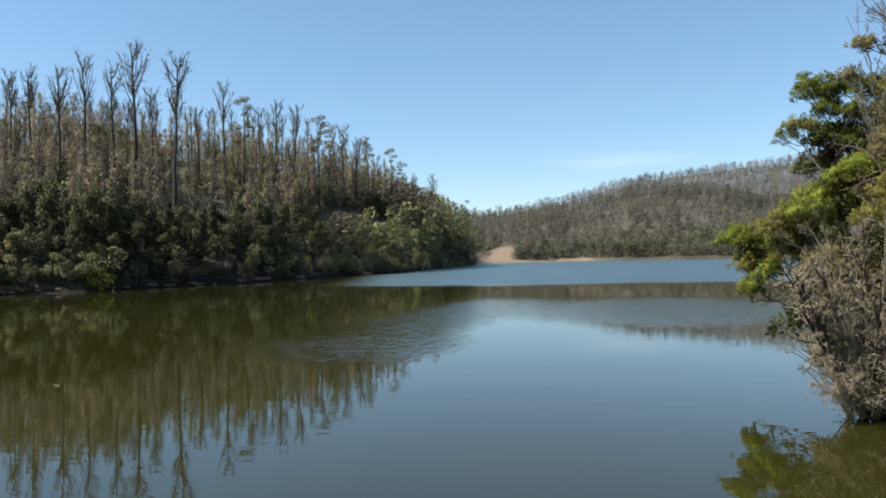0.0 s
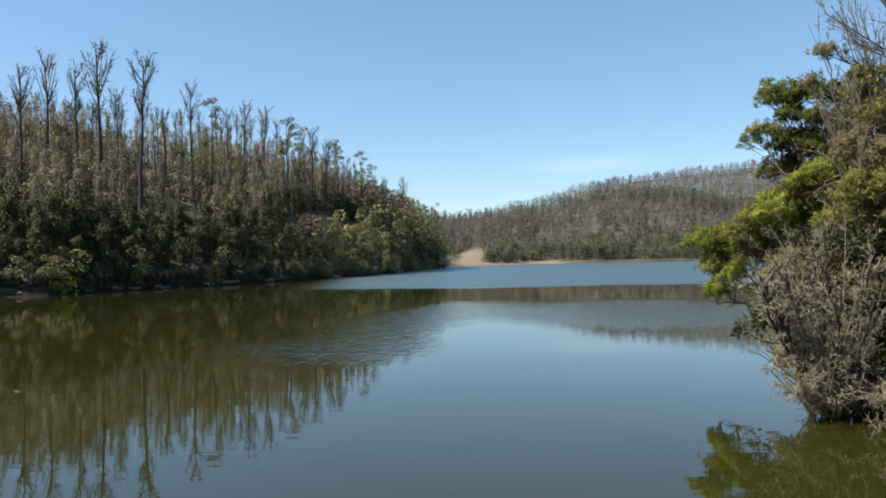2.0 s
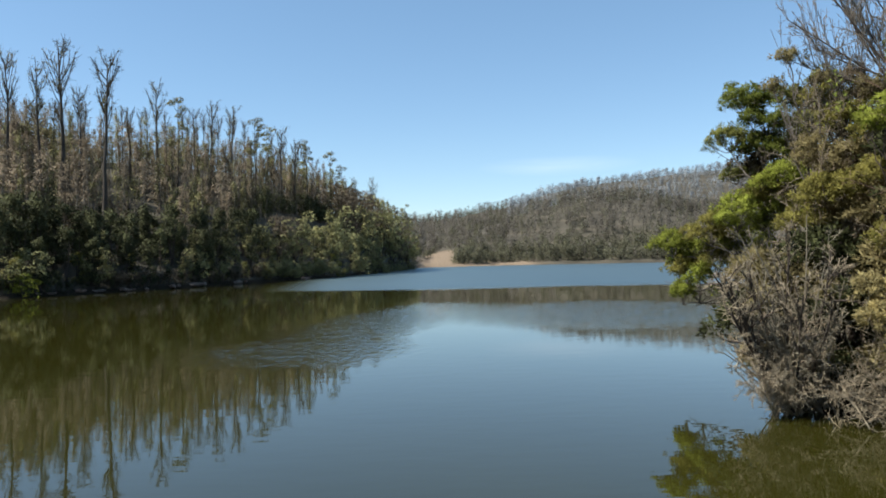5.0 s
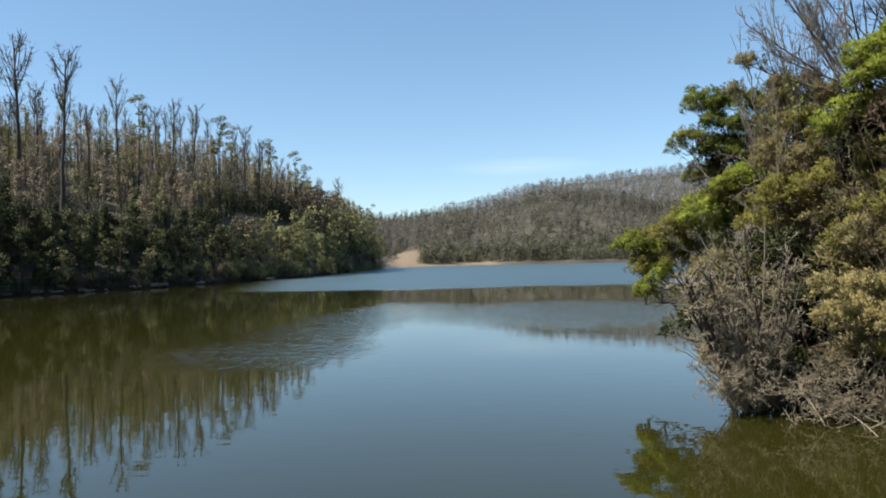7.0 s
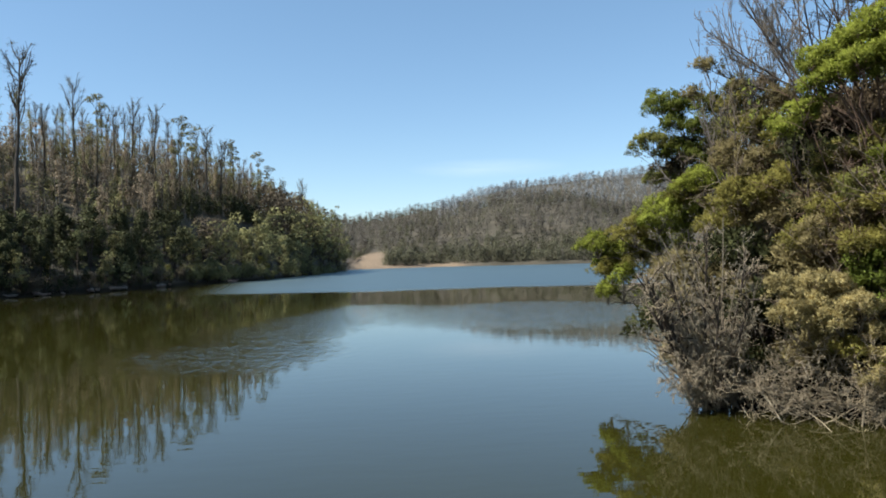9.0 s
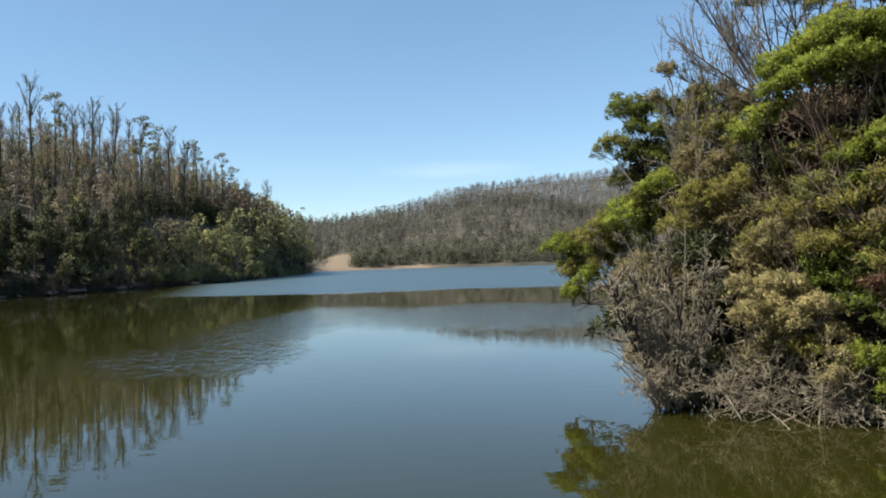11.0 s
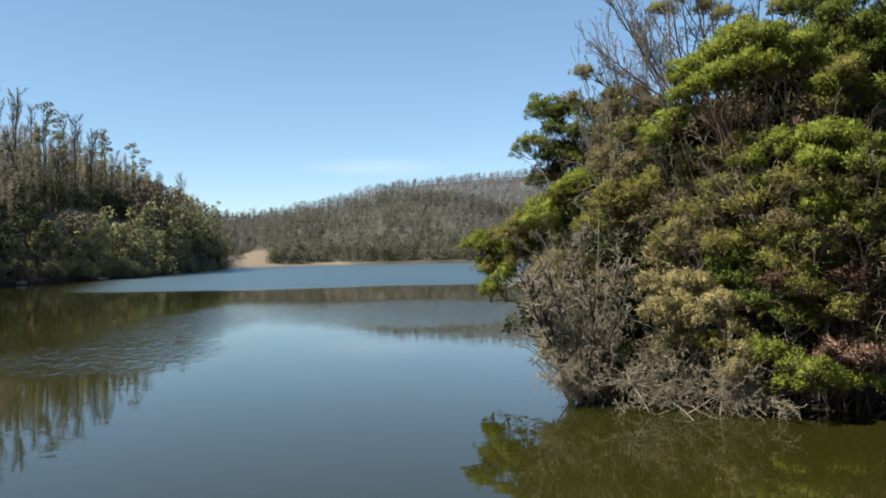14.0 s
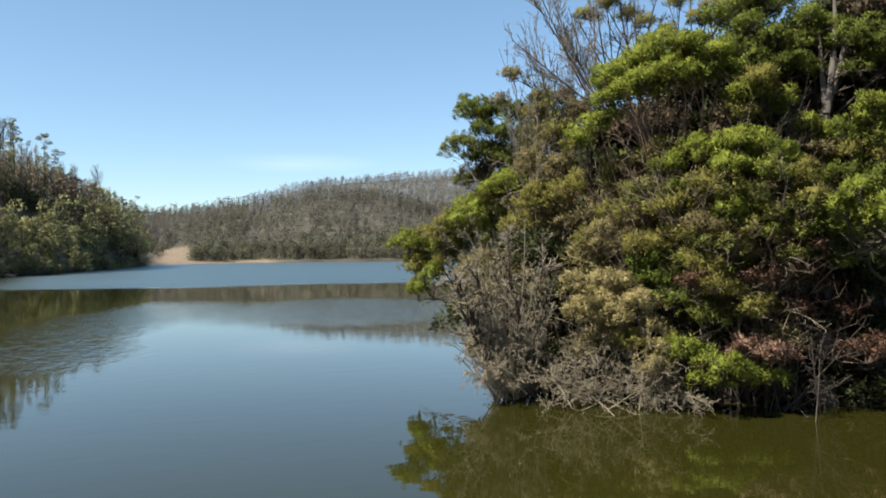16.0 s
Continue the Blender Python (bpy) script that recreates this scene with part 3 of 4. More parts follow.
for az, el, d, k in HEROES + HEROES_2 + LESSER:
    top = 4.5 + d * math.tan(radians(el))
    p = spot(az, d)
    stand(tall_kinds[k], k not in used, az, d, (top - float(ground_z(p[0], p[1]))) / HEIGHTS[k], R.random() * 6.28)
    used.add(k)


def hill_sites(count, az0, az1, b0, b1, rng, power=1.0):
    """Places behind the shore: azimuth and distance."""
    out = []
    while len(out) < count:
        az = az0 + (az1 - az0) * rng.random()
        shore = np.interp(az, AZ_K, SHORE)
        deep = min(b1, float(np.interp(az, AZ_K, RISE_D)) * 1.25)
        near = max(b0, float(np.interp(az, [-15, -11], [0, 46])))
        d = shore + near + max(deep - near, 2) * rng.random() ** power
        if rng.random() < d / 300:
            out.append((az, d))
    return out


SLIM = "slim gums on the hillside"
slim_kinds = [plant("slim_gum_tree", column_tree(np.random.default_rng(40 + i), 16.0), BARK_PALE if i % 2 else BARK_HILL, LEAF_BROWN if i < 3 else LEAF_OLIVE,
                    "slim gum tree with brownish shoots along the trunk" if i < 3 else "slim gum tree furred with olive leaves", "tree", SLIM) for i in range(5)]
sites = [(a, d, 0.65 + 0.42 * R.random(), int(R.integers(0, 5))) for a, d in hill_sites(225, -37.5, -1.0, 14, 75, R)]
scatter(slim_kinds, sites, R)

BUSH = "shrubs along the wooded shore"
# height, radius, taper, leaf length, leaves, material, label
SHRUBS = [
    (10.5, 2.1, 0.8, 0.32, 1300, LEAF_EVERGREEN, "tall dark evergreen on the wooded shore"),
    (8.5, 2.4, 0.6, 0.32, 1300, LEAF_EVERGREEN, "dark green bushy tree on the wooded shore"),
    (7.5, 1.3, 0.5, 0.30, 900, LEAF_SAGE, "slim olive sapling in front of the dark trees"),
    (6.0, 1.2, 0.6, 0.30, 800, LEAF_MID, "slim sunlit green sapling near the water"),
    (6.5, 2.7, 0.25, 0.32, 1300, LEAF_SAGE, "rounded sage-green shrub near the water"),
    (2.8, 1.6, 0.2, 0.26, 700, LEAF_BRIGHT, "low bright green shrub at the water's edge"),
    (2.4, 1.7, 0.2, 0.26, 600, LEAF_BROWN, "low dry brown shrub at the water's edge"),
    (8.0, 2.9, 0.35, 0.34, 1500, LEAF_BROWN, "rounded grey-brown tree on the wooded shore"),
]
bush_kinds = [plant("shore_shrub", bush(np.random.default_rng(60 + i), h, r, n, size, cone), BARK_DARK, mat, label, "shrub", BUSH) for i, (h, r, cone, size, n, mat, label) in enumerate(SHRUBS)]
sites = []
for az in np.arange(-37, -0.8, 0.36):
    a = az + R.normal() * 0.2
    shore = float(np.interp(a, AZ_K, SHORE))
    right = a > -12.5 + R.normal() * 1.5
    sites.append((a, shore + 7 + 8 * R.random(), (0.75 + 0.5 * R.random()) * (1.3 if right else 1.0), int(R.choice([4, 4, 2, 2])) if right else int(R.choice([0, 0, 1, 0, 2]))))
    if R.random() < 0.75:
        sites.append((a + 0.2, shore + (1.0 if right else 2.5) + 4 * R.random(), 0.6 + 0.5 * R.random(), int(R.choice([4, 4, 3])) if right else int(R.choice([2, 0, 0, 1, 3]))))
    if right:
        sites.append((a, shore + 0.8 + 1.5 * R.random(), 0.35 + 0.3 * R.random(), 4))
    if R.random() < 0.45:
        sites.append((a - 0.1, shore + 1.5 + 1.2 * R.random(), 0.6 + 0.5 * R.random(), int(R.choice([6, 6, 4]))))
sites.append((-28.0, 125.5, 1.15, 5))
sites.append((-28.7, 125.5, 0.9, 5))
END = [
    (-0.55, 354, 0.8), (-0.85, 347, 1.5), (-1.15, 340, 2.4), (-1.45, 332, 3.1), (-1.9, 322, 3.7), (-2.5, 306, 4.3), (-3.1, 292, 4.7), (-3.7, 282, 5.0), (-4.4, 270, 5.4),
    (-5.2, 258, 5.8), (-5.9, 252, 6.1), (-1.3, 336, 1.6), (-2.1, 304, 3.2), (-2.9, 280, 3.6), (-3.9, 262, 4.1), (-5.0, 244, 4.2), (-6.2, 228, 4.1), (-7.6, 214, 3.9), (-9.0, 203, 3.6), (-10.5, 193, 3.8),
]
for az, d, el in END:
    p = spot(az, d)
    k = int(R.choice([7, 7, 4])) if az > -3.4 or el > 4.6 else int(R.choice([4, 4, 7, 2]))
    sites.append((az, d, (4.5 + d * math.tan(radians(el)) - float(ground_z(p[0], p[1]))) / SHRUBS[k][0], k))
for az in np.arange(-37, -11, 0.42):
    a = az + R.normal() * 0.15
    sites.append((a, float(np.interp(a, AZ_K, SHORE)) + 0.6 + 1.4 * R.random(), 0.22 + 0.28 * R.random(), int(R.choice([1, 1, 1, 7]))))
scatter(bush_kinds, sites, R)


def woods(name, sites, makers, mats, label):
    """Many trees gathered into one mesh."""
    geo = Geo()
    for x, y, scale, k in sites:
        z = float(ground_z(x, y)) - 0.2
        turn = R.random() * 6.28
        c, s = math.cos(turn), math.sin(turn)
        rot = np.array([[c, s, 0], [-s, c, 0], [0, 0, 1]]) * scale
        for joined, slot in makers[k]:
            geo.merge(joined, rot, np.array([x, y, z]), slot)
    ob = new(name, geo.mesh(name, mats))
    tagged(ob, label, "woods", kind="stuff")


def kinds_of(list_of):
    return [[(w.joined(), 0), (c.joined(), slot)] for (w, c), slot in list_of]


hill_kinds = kinds_of([(column_tree(np.random.default_rng(80 + i), 15.0, 288, 1.15, 0.44, False), (1, 1, 1, 2)[i % 4]) for i in range(6)]
                      + [(bush(np.random.default_rng(90 + i), 7.0, 2.3, 420, 0.45, 0.5), 3) for i in range(3)]
                      + [(bush(np.random.default_rng(95 + i), 7.5, 2.2, 190, 0.55, 0.3), 1 + i % 2) for i in range(3)])
sites = []
for a, d in hill_sites(770, -38, -0.6, 18, 170, R):
    p = spot(a, d)
    up = (d - float(np.interp(a, AZ_K, SHORE))) / float(np.interp(a, AZ_K, RISE_D))
    sites.append((p[0], p[1], (0.7 + 0.5 * R.random()) * (1.0 - 0.3 * min(max(up, 0), 1)), int(R.integers(0, 6))))
for a, d in hill_sites(195, -38, -0.6, 12, 50, R, 1.4):
    p = spot(a, d)
    sites.append((p[0], p[1], 0.6 + 0.5 * R.random(), int(R.integers(6, 9))))
for a, d in hill_sites(370, -38, -0.6, 25, 170, R):
    p = spot(a, d)
    sites.append((p[0], p[1], 0.7 + 0.5 * R.random(), int(R.integers(9, 12))))
woods("hillside_woods", sites, hill_kinds, [BARK_PALE, LEAF_BROWN, LEAF_OLIVE, LEAF_EVERGREEN], "dense brown and olive gum forest on the hillside")


def far_tree(rng, h, spread, count, size, crown_from):
    wood, crown = Geo(), Geo()
    wood.tube([(0, 0, -0.5), (rng.normal() * 0.6, rng.normal() * 0.6, h * 0.85)], [0.13, 0.06], 3)
    z = h * (crown_from + (1 - crown_from) * rng.random(count))
    w = spread * (0.35 + 0.65 * rng.random(count)) * (1.1 - 0.5 * (z / h))
    a = rng.random(count) * 6.28
    crown.leaves(np.stack([np.cos(a) * w, np.sin(a) * w, z], -1), rng.normal(size=(count, 3)) + [0, 0, 0.5], size, size * 0.6, rng, np.stack([0.7 * np.cos(a), 0.7 * np.sin(a), 0.55 + 0.5 * (z / h) ** 2], -1))
    return wood, crown


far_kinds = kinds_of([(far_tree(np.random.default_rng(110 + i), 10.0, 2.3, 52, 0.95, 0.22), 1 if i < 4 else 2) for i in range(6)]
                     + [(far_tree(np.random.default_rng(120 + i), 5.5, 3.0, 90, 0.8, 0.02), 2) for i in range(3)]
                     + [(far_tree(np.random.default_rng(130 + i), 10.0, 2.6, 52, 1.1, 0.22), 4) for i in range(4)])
sites = []
while len(sites) < 6400:
    a, d = -1.6 + 26.2 * R.random(), 400 + 1100 * R.random() ** 1.2
    shore = float(np.interp(a, AZ_K, SHORE))
    if d < shore + 8 or (a < 2.9 and d < float(np.interp(a, [0.0, 1.0, 1.8, 2.9], [425, 470, 545, 450])) - 10 * R.random()):
        continue
    p = spot(a, d)
    near = d < shore + 75
    k = int(R.integers(6, 9)) if (near and R.random() < 0.8) or R.random() < 0.12 else int(R.integers(0, 6))
    # trees on the far ridge take the leaf colour that carries the haze
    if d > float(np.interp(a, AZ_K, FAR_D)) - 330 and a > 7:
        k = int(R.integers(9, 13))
    sites.append((p[0], p[1], (0.5 + 0.8 * R.random() ** 1.5) * (1 + max(0, d - 700) / 2500), k))
for a in np.arange(2.7, 21, 0.055):
    d = float(np.interp(a, AZ_K, SHORE)) + 8 + 45 * R.random() ** 1.5
    p = spot(a, d)
    sites.append((p[0], p[1], 0.45 + 1.2 * R.random() ** 1.5, int(R.integers(6, 9))))
woods("far_woods", sites, far_kinds, [BARK_HILL, LEAF_GREY, LEAF_FAR, LEAF_SAGE, LEAF_HAZY_RIDGE], "grey-brown woods on the far hills across the lake")


# ---- rocks along the wooded shore ----
def rock_mesh(rng):
    bm = bmesh.new()
    bmesh.ops.create_icosphere(bm, subdivisions=2, radius=1.0)
    o = Vector(rng.random(3) * 50)
    for v in bm.verts:
        k = 1 + 0.45 * noise.noise(v.co * 1.3 + o) + 0.2 * noise.noise(v.co * 3.1 + o)
        v.co = Vector((v.co.x * k * 1.3, v.co.y * k * 0.9, max(v.co.z * k * 0.6, -0.35)))
    me = bpy.data.meshes.new("rock")
    bm.to_mesh(me)
    bm.free()
    me.materials.append(ROCK)
    return me


rocks = [rock_mesh(np.random.default_rng(140 + i)) for i in range(5)]
for az in np.concatenate([-34.5 + 26.0 * R.random(6), [-33.9, -33.4, -30.6, -27.2, -26.5, -21.6, -21.2, -18.5, -18.1, -16.4, -13.9, -13.3, -9.0, -8.6]]):
    a = float(az)
    d = float(np.interp(a, AZ_K, SHORE))
    while float(ground_z(*spot(a, d)[:2])) < 0.0 and d < 400:
        d += 0.3
    ob = new("rock", rocks[int(R.integers(0, 5))])
    s = 0.35 + 0.55 * R.random() ** 2
    p = spot(a, d + 0.2 + 0.8 * R.random())
    ob.location = (p[0], p[1], float(ground_z(p[0], p[1])) + 0.05 * s)
    ob.rotation_euler, ob.scale = (0, 0, R.random() * 6.28), (s * (1 + R.random()), s, s)
    tagged(ob, "weathered brown rock at the water's edge", "rock", "rocks along the shore")


# ---- plants of the wooded bank ----
def foot(az, d):
    p = spot(az, d)
    return np.array([p[0], p[1], float(ground_z(p[0], p[1]))])


def unit(rng, n):
    q = rng.normal(size=(n, 3))
    return q / (np.linalg.norm(q, axis=1, keepdims=True) + 1e-9)


def tufts(geo, at, out, radius, count, leaf, rng):
    """Small dense sprays of leaves at the ends of twigs; out: the way that each one faces."""
    k = len(at)
    c, q, r = np.repeat(at, count, 0), np.repeat(out, count, 0), np.repeat(radius, count)[:, None]
    e = unit(rng, k * count)
    back = (e * q).sum(1, keepdims=True)
    e = np.where(back < -0.3, e - 2 * back * q, e)
    p = c + e * r * np.array([1.0, 1.0, 0.95]) * (0.25 + 0.75 * rng.random((k * count, 1)) ** 0.6)
    geo.leaves(p, e * 0.9 + unit(rng, k * count) * 0.6 + q * 0.4, leaf, leaf * 0.45, rng, e + q * 0.45 + [0, 0, 0.15])


def lobe(place, rh, rv, leaf, rng, fill, wood):
    """One rounded mass of a crown: several smaller heads, each set with sprays over its upper side."""
    leaves = Geo()
    size = np.array([rh, rh, rv])
    heads = max(4, int(round(14 * rh)))
    for h in range(heads):
        q = unit(rng, 1)[0]
        q[2] = abs(q[2]) * 1.25 - 0.45
        head = place + q * size * (0.55 + 0.4 * rng.random())
        hr = (0.19 + 0.16 * rng.random()) * (0.75 + 0.4 * rh)
        wood.tube(bent(place - [0, 0, rv * 0.8], head, 4, 0.04, -0.05, rng), [0.022, 0.017, 0.012, 0.008], 3)
        n = max(5, int(fill * 150 * hr * hr * (0.7 + 0.6 * rng.random())) + 4)
        o = unit(rng, n)
        o[:, 2] = np.abs(o[:, 2]) * 1.15 - 0.3
        at = head + o * hr * np.array([1.05, 1.05, 0.95]) * (0.5 + 0.8 * rng.random((n, 1)))
        for p in at[::4]:
            wood.tube(bent(head - [0, 0, hr * 0.4], p, 3, 0.02, 0, rng), [0.010, 0.007, 0.004], 3)
        tufts(leaves, at, o * 0.8 + q * 0.35, (0.10 + 0.085 * rng.random(n)) * (leaf / 0.085) ** 0.7, int(28 * (leaf / 0.085) ** -0.6), leaf, rng)
    return leaves


def leafy_tree(name, base, fork, clumps, leaf_mats, wood_mat, label, category, seed, r=0.16, leaf=0.085, fill=1.0, wild=0):
    """A spreading tree: trunk, a limb to every leafy mass, and bare side shoots."""
    rng = np.random.default_rng(seed)
    ob = thing(name, base, label, category)
    fork = np.asarray(fork, float)
    trunk = Geo()
    trunk.tube(bent(base - np.array([0, 0, 0.5]), fork, 7, 0.12, 0.1, rng) - base, np.linspace(r, r * 0.6, 7), 8)
    part("trunk", trunk, wood_mat, ob, "", True)
    for i, (az, el, d, rh, rv) in enumerate(clumps):
        c = sight(az, el, d + rng.normal() * 0.25)
        limbs = Geo()
        start = base + (fork - base) * (0.55 + 0.45 * rng.random())
        limb = bent(start, c - np.array([0, 0, rv * 0.8]), 8, 0.13, -0.25, rng)
        limbs.tube(limb, np.linspace(max(r * 0.34, 0.02), 0.02, 8), 5)
        for _ in range(wild):
            a = on_path(limb, 0.35 + 0.65 * rng.random())
            b = a + rng.normal(size=3) * 0.45 + (c - start) / np.linalg.norm(c - start) * 0.6 + [0, 0, 0.3]
            side = bent(a, b, 5, 0.06, 0.0, rng)
            limbs.tube(side, np.linspace(0.02, 0.007, 5), 3)
            for _ in range(4):
                a2 = on_path(side, 0.3 + 0.7 * rng.random())
                limbs.tube(bent(a2, a2 + rng.normal(size=3) * 0.22 + [0, 0, 0.15], 3, 0.03, 0, rng), [0.009, 0.006, 0.004], 3)
        made = lobe(c, rh, rv, leaf, rng, fill, limbs)
        wood, leaves = Geo(), Geo()
        wood.merge(limbs.joined(), np.eye(3), -base)
        leaves.merge(made.joined(), np.eye(3), -base)
        part("limb", wood, wood_mat, ob)
        tagged(part("leaf_clump", leaves, leaf_mats[i % len(leaf_mats)], ob), kind="stuff")
    return ob


def grow(geos, a, way, length, r, level, rng, base, droop=0.0, fan=0.55, kids=(9, 6, 5), wobble=0.2, kid=0.8, thin=0.006, most=9.0, rise=0.0):
    """Branches that fork again and again; geos: where each order of branch goes."""
    k = (8, 5, 4, 2)[level]
    pts, p, w = [a], a, way / np.linalg.norm(way)
    curl = rng.normal(size=3) * wobble * (0.07 if level == 0 else 0.8) + np.array([0, 0, droop])
    for _ in range(k - 1):
        w = w + rng.normal(size=3) * wobble * (0.25 if level == 0 else 0.5) + curl
        w /= np.linalg.norm(w)
        p = p + w * length / (k - 1)
        pts.append(p)
    pts = np.array(pts)
    geos[min(level, len(geos) - 1)].tube(pts - base, np.linspace(max(r, thin), max(r * 0.4, thin * 0.75), k), 6 if level == 0 else (4 if level == 1 else 3))
    if level < len(kids):
        for _ in range(kids[level]):
            s = 0.2 + 0.8 * rng.random()
            b = on_path(pts, s)
            t = pts[min(int(s * (k - 1)) + 1, k - 1)] - pts[max(int(s * (k - 1)) - 1, 0)]
            t = t / np.linalg.norm(t) + rng.normal(size=3) * fan + [0, 0, rise]
            grow(geos, b, t, min(length * kid * (0.35 + 0.3 * rng.random()) * (1.15 - 0.5 * s), most), r * 0.38, level + 1, rng, base, droop * 0.5 + 0.03, fan, kids, wobble * 1.35, kid, thin, most * 0.7, rise)


def bare_shrub(base, ways, label, seed, mats, kids=(9, 6, 5), r=0.06, fan=0.55, droop=0.04, name="dead_shrub", category="shrub", scatter_r=0.5, wobble=0.2, kid=0.75, start=None, thin=0.006, most=9.0, rise=0.0):
    """A leafless plant: every main stem is a part, with its finer twigs as another."""
    rng = np.random.default_rng(seed)
    ob = thing(name, base, label, category)
    root = base if start is None else np.asarray(start, float)
    if start is not None:
        g = Geo()
        g.tube(bent(base - [0, 0, 0.4], root, 8, 0.08, 0, rng) - base, np.linspace(r * 2.6, r * 1.4, 8), 7)
        part("trunk", g, mats[0], ob, "", True)
    for w in ways:
        g = [Geo() for _ in mats]
        shift = rng.normal(size=3) * [scatter_r, scatter_r, 0.05] - [0, 0, 0.15 if start is None else 0.0]
        w = np.asarray(w, float) - shift
        grow(g, root + shift, w, np.linalg.norm(w), r * (0.7 + 0.6 * rng.random()), 0, rng, base, droop, fan, kids, wobble, kid, thin, most, rise)
        stem = tagged(part("stem", g[0], mats[0], ob), kind="stuff" if len(mats) == 1 else "")
        for name2, g2, mat in zip(("branch", "twig_spray")[3 - len(mats):], g[1:], mats[1:]):
            tagged(part(name2, g2, mat, stem), kind="stuff")
    return ob


def toward(base, az, el, d):
    return sight(az, el, d) - base


def stems(base, count, az, el, d, rng):
    """Ways to the ends of so many stems, spread over a stretch of bearings and elevations."""
    return [toward(base, az[0] + (az[1] - az[0]) * rng.random(), el[0] + (el[1] - el[0]) * rng.random(), d[0] + (d[1] - d[0]) * rng.random()) for _ in range(count)]


RS = np.random.default_rng(300)
# leafy masses: azimuth, elevation, distance, half width, half height
TIP_TOP = [
    (24.6, 10.7, 33.0, 1.10, 0.88), (23.4, 8.2, 33.0, 0.79, 0.66), (25.9, 9.5, 33.0, 1.10, 0.95), (27.0, 11.0, 33.0, 0.67, 0.59), (25.4, 7.6, 33.0, 0.92, 0.59),
    (23.7, 5.7, 33.0, 0.43, 0.55), (27.0, 7.0, 33.0, 1.04, 0.88), (28.3, 8.7, 33.0, 0.85, 0.73),
]
BEHIND_TIP = [
    (25.6, 6.0, 34.0, 0.89, 0.69), (27.0, 5.2, 34.0, 0.94, 0.69), (25.4, 4.6, 34.0, 0.89, 0.63), (28.3, 6.5, 33.5, 0.93, 0.68), (26.6, 8.2, 34.0, 0.79, 0.63),
    (28.5, 8.1, 33.5, 0.88, 0.68), (29.9, 9.7, 33.0, 0.81, 0.61), (27.9, 10.2, 33.5, 0.72, 0.50), (24.6, 6.6, 34.0, 0.58, 0.50), (31.2, 11.5, 32.5, 0.75, 0.48),
    (29.4, 11.6, 33.0, 0.66, 0.43), (32.7, 10.4, 32.0, 0.79, 0.53),
]
TIP_LOW = [
    (19.2, 0.7, 32.0, 0.68, 0.67), (19.7, -1.2, 32.0, 0.55, 0.67), (19.9, -3.0, 32.0, 0.49, 0.55), (20.7, -0.0, 32.0, 0.92, 0.96), (21.9, 1.7, 32.0, 1.05, 0.81),
    (21.0, -2.2, 32.0, 0.74, 0.96), (23.7, 2.8, 32.0, 1.11, 0.89), (25.4, 4.1, 32.0, 1.17, 0.89), (27.2, 5.0, 32.0, 1.17, 0.89), (24.6, 1.1, 32.5, 1.25, 1.13),
    (22.3, -0.2, 32.5, 1.06, 1.05), (26.8, 2.8, 32.0, 1.11, 0.89), (29.0, 5.4, 32.0, 1.05, 0.81),
]
OLIVE = [
    (29.2, 6.5, 29.0, 1.07, 0.77), (30.5, 8.8, 30.0, 1.00, 0.73), (31.6, 6.0, 28.5, 1.11, 0.76), (29.6, 4.1, 28.0, 1.09, 0.75), (32.6, 3.4, 27.0, 1.12, 0.72),
    (33.8, 5.5, 27.0, 1.00, 0.66), (31.4, 10.7, 30.0, 0.89, 0.60), (33.1, 8.0, 28.0, 1.04, 0.68), (34.7, 3.1, 26.0, 1.01, 0.69), (28.7, 2.4, 28.0, 1.04, 0.75),
    (31.1, 2.1, 27.0, 1.10, 0.78), (29.4, 10.5, 31.0, 0.75, 0.55), (35.0, 7.4, 27.0, 0.95, 0.66), (32.4, 4.5, 26.5, 0.98, 0.65),
]
DOME = [
    (34.6, 12.5, 22.5, 0.57, 0.55), (36.2, 13.4, 22.5, 0.69, 0.59), (37.9, 14.3, 22.5, 0.72, 0.59), (39.7, 14.8, 22.5, 0.76, 0.59), (41.3, 14.3, 22.5, 0.69, 0.59),
    (42.5, 12.9, 22.5, 0.50, 0.55), (39.1, 13.1, 22.3, 0.68, 0.50), (36.2, 11.9, 22.3, 0.53, 0.36), (40.9, 12.6, 22.4, 0.57, 0.46), (37.5, 12.4, 22.3, 0.57, 0.41),
    (34.8, 11.4, 22.3, 0.38, 0.32),
]
DOME_SPRIGS = [
    (33.4, 9.6, 22.6, 0.42, 0.33), (34.4, 10.3, 22.6, 0.31, 0.25), (32.4, 8.7, 22.8, 0.28, 0.21),
]
TALL = [
    (44.4, 15.4, 24.0, 0.72, 0.56), (46.2, 14.3, 24.0, 0.77, 0.61), (47.9, 15.4, 24.5, 0.87, 0.57), (43.6, 13.7, 24.0, 0.55, 0.51), (49.5, 14.7, 24.5, 0.82, 0.57),
    (45.3, 13.0, 24.0, 0.64, 0.46), (51.0, 14.2, 24.5, 0.82, 0.63), (47.1, 12.8, 24.0, 0.72, 0.51), (43.8, 16.9, 25.0, 0.80, 0.48), (52.1, 12.2, 24.5, 0.74, 0.63),
    (45.7, 17.0, 25.0, 0.80, 0.43), (48.6, 13.4, 24.3, 0.73, 0.52), (53.6, 13.4, 24.5, 0.87, 0.78),
]
